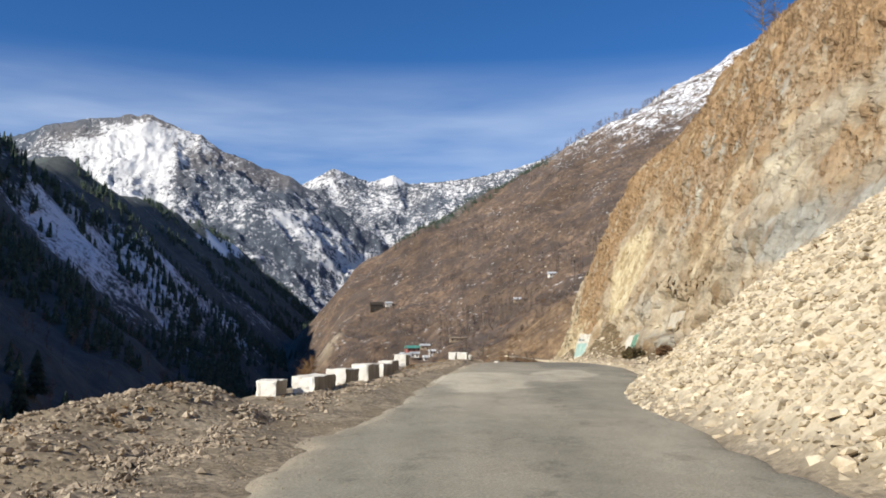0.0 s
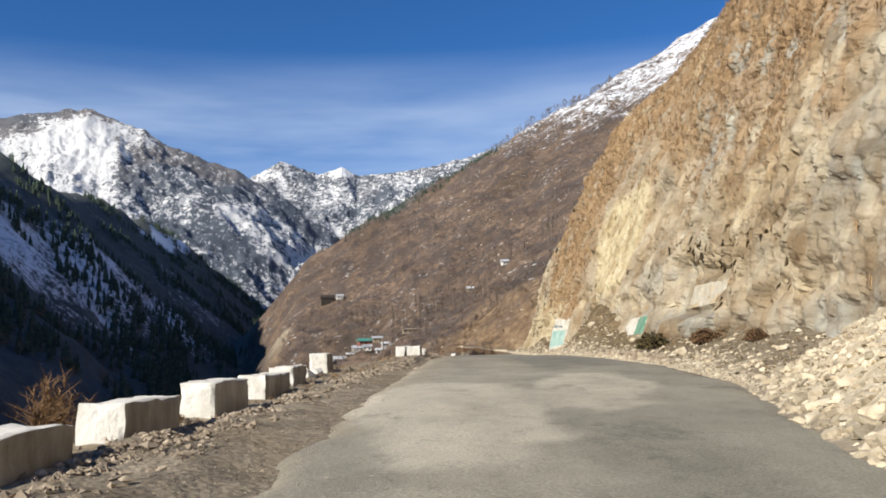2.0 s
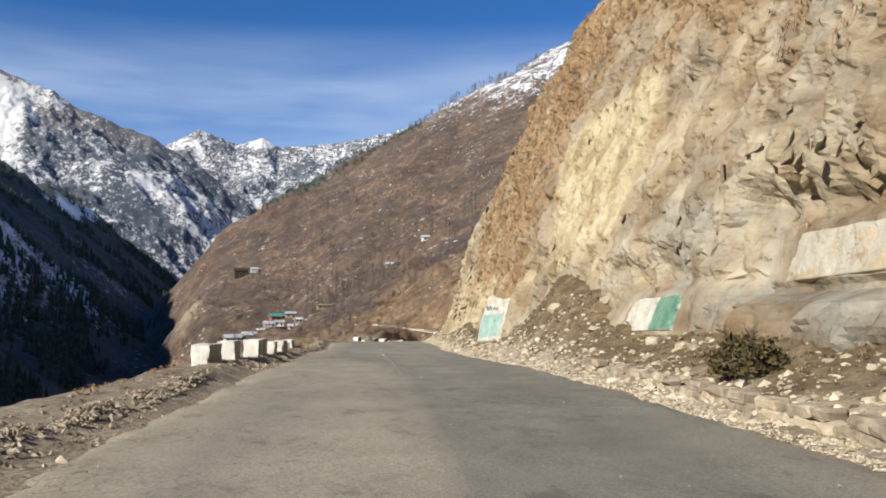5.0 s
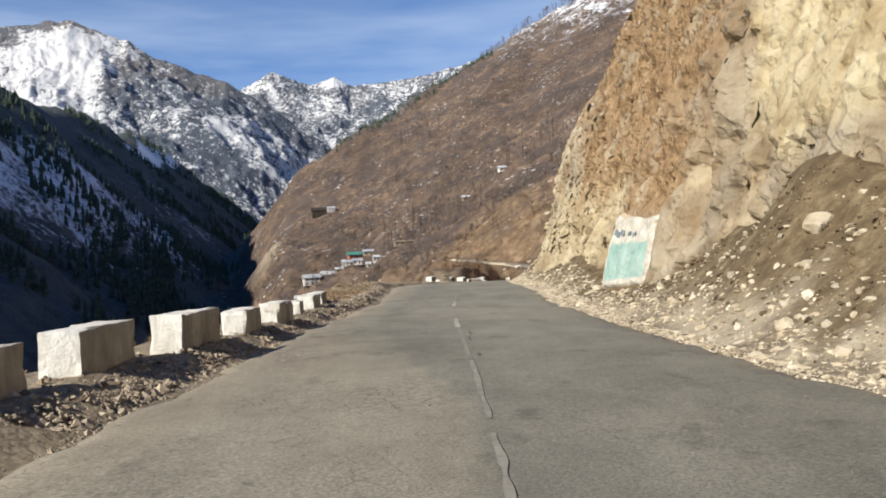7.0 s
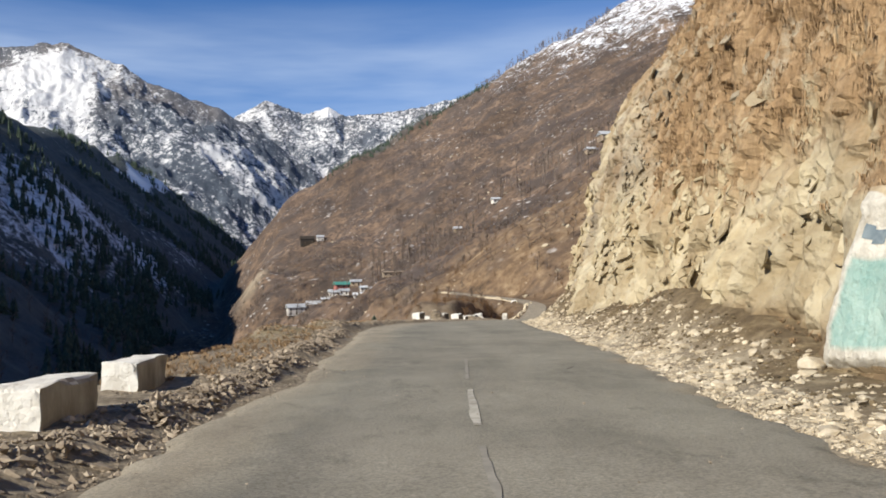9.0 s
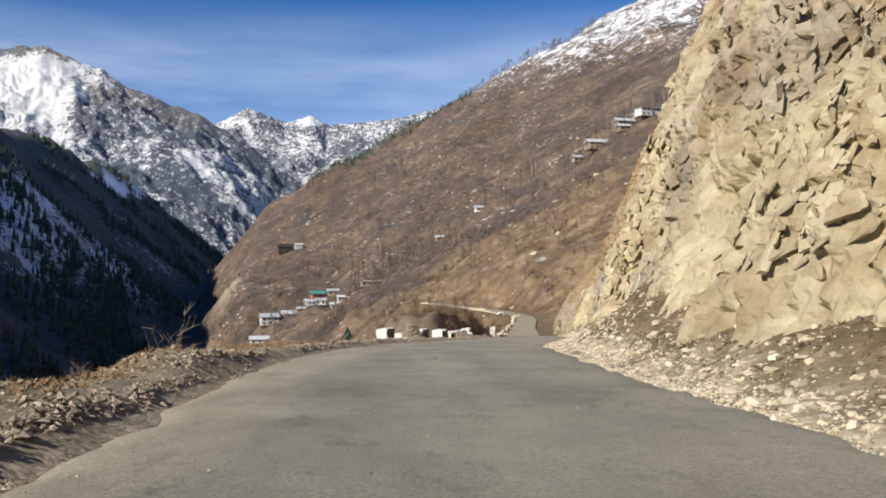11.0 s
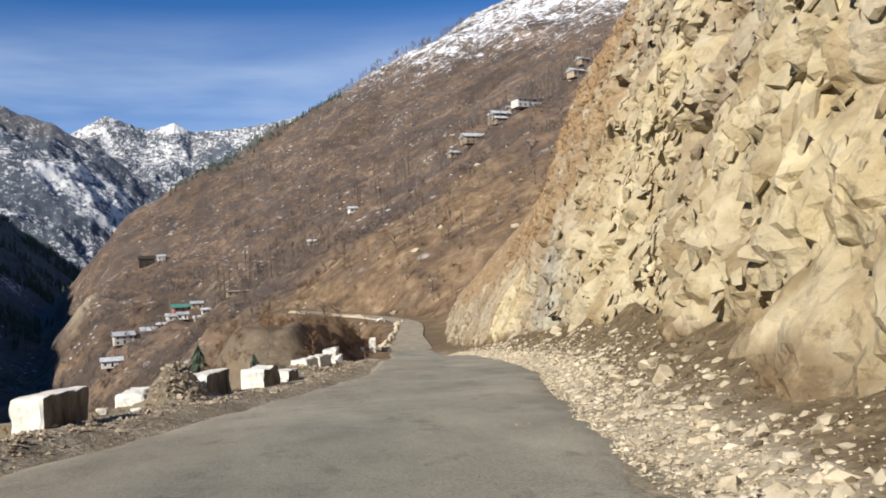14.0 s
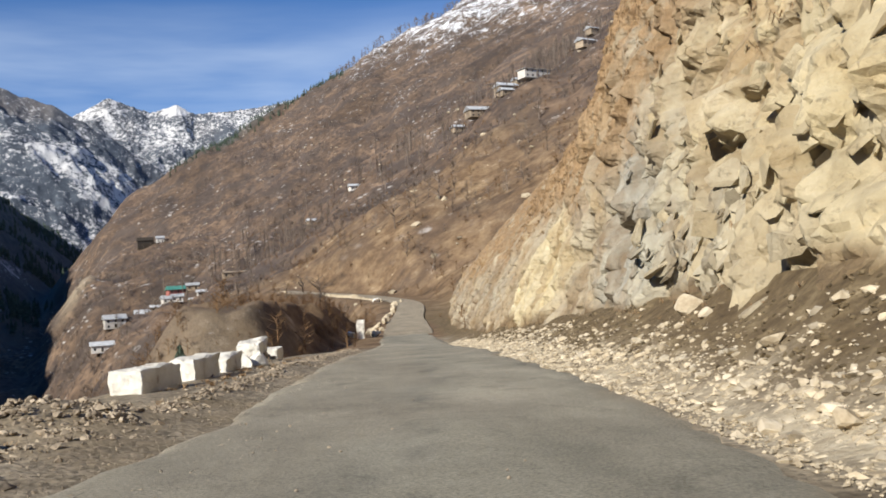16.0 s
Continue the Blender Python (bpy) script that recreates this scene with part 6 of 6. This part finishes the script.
def right_woods():
    bare = [bare_arrays(20, 20 + k, False, (0.9, 1.2, 0.8, 1.0)[k]) for k in range(4)]
    n = 8000
    y = 235 + 1250 * rng.random(n) ** 1.15
    x = -110 + 480 * rng.random(n)
    z = ground_z(x, y)
    ok = (x > np.interp(y, [200, 300, 500, 700, 900, 1400], [0, -6, -36, -72, -114, -150]) - 25) & (near_bend(x, y)[0] > 7)
    ok &= (fbm(x / 45, y / 45, 0, 3, 0.5, 83) > -0.02) & (x < foot_x(np.minimum(y, 350)) + 400)
    x, y = x[ok], y[ok]
    planted("leafless_wood", "leafless grey-brown trees and scrub over the hillside", "trees", bare, x, y, 2.5 + 6 * rng.random(len(x)) ** 1.6, MAT_TWIG, 1.25)
    pop = [bare_arrays(14, 40 + k, True, 0.9) for k in range(3)]
    n = 420
    c = rng.integers(0, 5, n)
    cx = np.array([200, 230, 250, 130, 20])[c] + rng.normal(0, 28, n)
    cy = np.array([650, 700, 760, 690, 690])[c] + rng.normal(0, 45, n)
    planted("poplar_rows", "tall bare poplars round the hillside hamlet", "trees", pop, cx, cy, rng.uniform(9, 19, n), MAT_TWIG, 0.9)
    # dry shrubs: low domes of twigs
    n = 5000
    y = 215 + 800 * rng.random(n) ** 1.4
    x = -80 + 330 * rng.random(n)
    ok = (x > np.interp(y, [200, 300, 500, 700, 900], [0, -6, -36, -72, -114]) - 12) & (near_bend(x, y)[0] > 5.5)
    x, y = x[ok], y[ok]
    shrub = [bare_arrays(16, 60 + k) for k in range(3)]
    planted("dry_shrubs", "dry brown shrubs and weeds on the slope", "shrubs", shrub, x, y, rng.uniform(1.2, 3.2, len(x)), MAT_SCRUB, 1.6)
    n = 900
    y = rng.uniform(208, 275, n)
    x = 14 + 0.37 * (y - 219) + rng.normal(-3, 6, n)
    ok = near_bend(x, y)[0] > 4.5
    x, y = x[ok], y[ok]
    planted("knoll_scrub", "dry brown weeds and shrubs on the earth knoll", "shrubs", shrub, x, y, rng.uniform(0.4, 1.5, len(x)), MAT_SCRUB, 1.6, 0.05)
    n = 2600
    y = 330 + 750 * rng.random(n) ** 1.2
    tip = np.interp(y, [200, 300, 500, 700, 900], [0, -6, -36, -72, -114])
    x = tip - 28 + np.where(rng.random(n) < 0.45, 40 * rng.random(n), 300 * rng.random(n))
    ok = (near_bend(x, y)[0] > 6) & (fbm(x / 26, y / 40, 0, 3, 0.5, 98) > 0.0)
    x, y = x[ok], y[ok]
    planted("dark_thickets", "dark purplish-brown thickets in the folds of the hillside", "shrubs", shrub, x, y, rng.uniform(2, 5.5, len(x)), MAT_TWIG, 1.6)
    fir = [conifer_arrays(6, 10, 70 + k) for k in range(2)]
    n = 900
    y = rng.uniform(1370, 1620, n)
    x = rng.uniform(-80, 170, n)
    planted("ridge_conifers", "dark conifers along the far shoulder of the hill", "forest", fir, x, y, rng.uniform(5, 9, n), MAT_NEEDLE)
    n = 110
    y = rng.uniform(1380, 1450, n)
    x = rng.uniform(150, 380, n)
    planted("skyline_trees", "sparse leafless trees on the snowy skyline", "trees", bare, x, y, rng.uniform(8, 16, n), MAT_TWIG)


right_woods()


# ---- dry grass on the cliff ----
def tuft_arrays(blades, seed, droop):
    r = np.random.default_rng(seed)
    co, f = [], []
    for k in range(blades):
        a = r.uniform(-1.5, 1.5)
        l = r.uniform(0.6, 1.15)
        d = np.array((-math.cos(a) * 0.7, math.sin(a), 0))
        side = np.array((-d[1], d[0], 0)) * 0.042
        p0 = np.array((0, r.uniform(-0.25, 0.25), r.uniform(-0.1, 0.1)))
        p1 = p0 + d * l * 0.42 + np.array((0, 0, l * 0.42))
        p2 = p0 + d * l * 0.75 + np.array((0, 0, l * (0.45 - droop)))
        i = len(co)
        co += [tuple(p0 + side), tuple(p0 - side), tuple(p1 + side * 0.9), tuple(p1 - side * 0.9), tuple(p2)]
        f += [(i, i + 1, i + 3), (i, i + 3, i + 2), (i + 2, i + 3, i + 4)]
    return np.array(co), np.array(f)


def cliff_grass():
    X, Y, Z, G, H, A = GRID["cliff"]
    flat = A * (0.02 + G**2) * (H > 1.6) * (H < 34) * (Y > 24) * (Y < 215)
    flat = flat * np.where(Y > 118, 0.45 * (G > 0.35) + 0.02, 1.0)
    w = flat.ravel() / flat.sum()
    n = 52000
    i = rng.choice(len(w), n, p=w)
    P = np.stack([X.ravel()[i], Y.ravel()[i], Z.ravel()[i]], -1) + rng.normal(0, 0.1, (n, 3)) * (0.2, 1, 1)
    kinds = [tuft_arrays(6, k, d) for k, d in enumerate((0.8, 1.1, 1.3, 0.95))]
    pick = rng.integers(0, 4, n)
    cos, fs, base = [], [], 0
    for k, (co, f) in enumerate(kinds):
        j = np.where(pick == k)[0]
        s_ = 0.13 + 0.30 * rng.random(len(j)) ** 1.8
        c = co[None] * s_[:, None, None] + P[j][:, None]
        cos.append(c.reshape(-1, 3))
        fs.append((f[None] + (np.arange(len(j)) * len(co))[:, None, None] + base).reshape(-1, 3))
        base += len(j) * len(co)
    tagged(new("cliff_grass", raw_mesh("cliff_grass", np.concatenate(cos), np.concatenate(fs), MAT_TUFT)), "tufts of dry brown grass hanging on the cliff", "grass", kind="stuff")


cliff_grass()


def verge_grass():
    n = 5200
    y = np.where(rng.random(n) < 0.3, rng.uniform(86, 134, n), rng.uniform(4, 185, n))
    off = np.where(rng.random(n) < 0.7, berm_n(y) - 0.4 - 3.2 * rng.random(n), rng.uniform(5.5, 8.0, n))
    keep = (fbm(off / 1.5, y / 4, 0, 3, 0.5, 85) > 0.0) | ((y > 86) & (y < 134) & (off < 0))
    x, y = (road_x(y) + off)[keep], y[keep]
    P = on_ground(x, y)
    co, f = tuft_arrays(12, 9, 0.25)
    r = rng.uniform(0, 6.28, len(x))
    s_ = 0.08 + 0.14 * rng.random(len(x))
    C = np.stack([(co[None, :, 0] * np.cos(r)[:, None] - co[None, :, 1] * np.sin(r)[:, None]), (co[None, :, 0] * np.sin(r)[:, None] + co[None, :, 1] * np.cos(r)[:, None]), np.broadcast_to(co[:, 2], (len(x), len(co)))], -1) * s_[:, None, None] + P[:, None]
    F = (f[None] + (np.arange(len(x)) * len(co))[:, None, None]).reshape(-1, 3)
    tagged(new("verge_grass", raw_mesh("verge_grass", C.reshape(-1, 3), F, MAT_TUFT)), "dry straw-coloured grass on the road verges", "grass", kind="stuff")


verge_grass()


def bush(x, y, size, seed, mat, label):
    """Woody stems and many small leaves; loose uneven outline."""
    r = np.random.default_rng(seed)
    z = floor_at(x, y)
    root = thing("bush", x, y, z, 0, label=label, category="bush", group="roadside bushes")
    co, f = bare_arrays(30, seed)
    ob = new("stem_cluster", raw_mesh("stem_cluster", (co * (size * 1.5, size * 1.5, size)), f, MAT_BARK))
    ob.parent = root
    n = 2600
    v = r.normal(0, 1, (n, 3))
    v /= np.linalg.norm(v, axis=1)[:, None]
    v[:, 2] = np.abs(v[:, 2])
    rad = size * (0.45 + 0.35 * r.random(n) + 0.16 * vnoise(v[:, 0] * 2.5, v[:, 1] * 2.5, v[:, 2] * 2.5, seed))
    P = v * rad[:, None] * (1.0, 1.0, 0.95)
    A, B = r.normal(0, 1, (n, 3)) * size * 0.032, r.normal(0, 1, (n, 3)) * size * 0.032
    C = np.stack([P - A, P + B, P + A, P - B], 1).reshape(-1, 3)
    F = np.arange(n * 4).reshape(-1, 4)
    ob = new("foliage", raw_mesh("foliage", C, F, mat))
    ob.parent = root
    return root


bush(10.95, 51.6, 0.85, 1, MAT_BUSH, "dark olive bush on the talus below the cliff")
bush(11.75, 47.4, 0.72, 2, MAT_SCRUB, "dry brown bush at the foot of the cliff")
bush(11.8, 42.9, 0.5, 3, MAT_SCRUB, "dry brown bush at the foot of the cliff")


def bare_shrub(x, y, h, seed, mat=MAT_TWIG, label="leafless pale shrub at the outer edge of the road"):
    z = floor_at(x, y)
    root = thing("bare_shrub", x, y, z - 0.1, seed * 40, label=label, category="shrub", group="leafless roadside shrubs")
    for k in range(5):
        co, f = bare_arrays(18, seed * 7 + k)
        ob = new("stem", raw_mesh("stem", co * (h * 1.1, h * 1.1, h * (0.7 + 0.1 * k)), f, mat))
        ob.parent = root
        ob.rotation_euler = (radians(12 * math.sin(k * 2.1)), radians(14 * math.cos(k * 1.7)), k * 1.3)
    return root


def brow_tree(x, y, z, h, seed):
    """A leafless tree on the edge of the cliff."""
    root = thing("bare_tree", x, y, z - 0.4, 0, label="small leafless tree on the brow of the cliff", category="tree", group="leafless trees on the brow")
    co, f = bare_arrays(46, seed, False, 0.55)
    ob = new("trunk", raw_mesh("trunk", co * (h * 1.2, h * 1.2, h), f, MAT_TWIG))
    ob.parent = root


def brow_point(y, h):
    X, Y, Z = GRID["cliff"][:3]
    j, i = int(np.searchsorted(Y[:, 0], y)), int(np.searchsorted(GRID["cliff"][4][0], h))
    return float(X[j, i]), float(Y[j, i]), float(Z[j, i])


for y, h, tall, seed in [(50.6, 19.0, 3.6, 71), (52.5, 20.0, 2.4, 72), (118.0, 13.5, 2.4, 73), (131.0, 13.5, 2.8, 74)]:
    brow_tree(*brow_point(y, h), tall, seed)

for k, (x, y, h) in enumerate([(0.6, 118.6, 1.3), (0.1, 116.8, 1.2), (0.7, 114.6, 1.1), (1.2, 112.0, 1.1)]):
    bare_shrub(x, y, h, 3 + k)
def forked_tree(x, y, h, seed):
    """A slender leafless sapling with a few forked stems."""
    root = thing("bare_tree", x, y, floor_at(x, y) - 0.15, 0, label="slender forked leafless sapling at the edge of the drop", category="tree", group="leafless roadside shrubs")
    for k, (lean, turn, tall) in enumerate([(10, 0, 1.0), (-24, 60, 0.85), (22, -50, 0.8)]):
        co, f = bare_arrays(9, seed + k, False, 0.9)
        ob = new("stem", raw_mesh("stem", co * (h * 0.9, h * 0.9, h * tall), f, MAT_TWIG))
        ob.parent = root
        ob.rotation_euler = (radians(lean * 0.3), radians(lean), radians(turn))
    return root


forked_tree(1.0, 121.4, 2.6, 61)
forked_tree(0.5, 119.4, 2.0, 67)
for k, (x, y, h) in enumerate([(-4.2, 26.6, 0.95), (-4.4, 27.5, 1.05), (-4.55, 28.4, 0.9), (-4.45, 29.2, 0.8)]):
    bare_shrub(x, y, h, 20 + k, MAT_SCRUB, "reddish dry twiggy shrub behind the parapet")
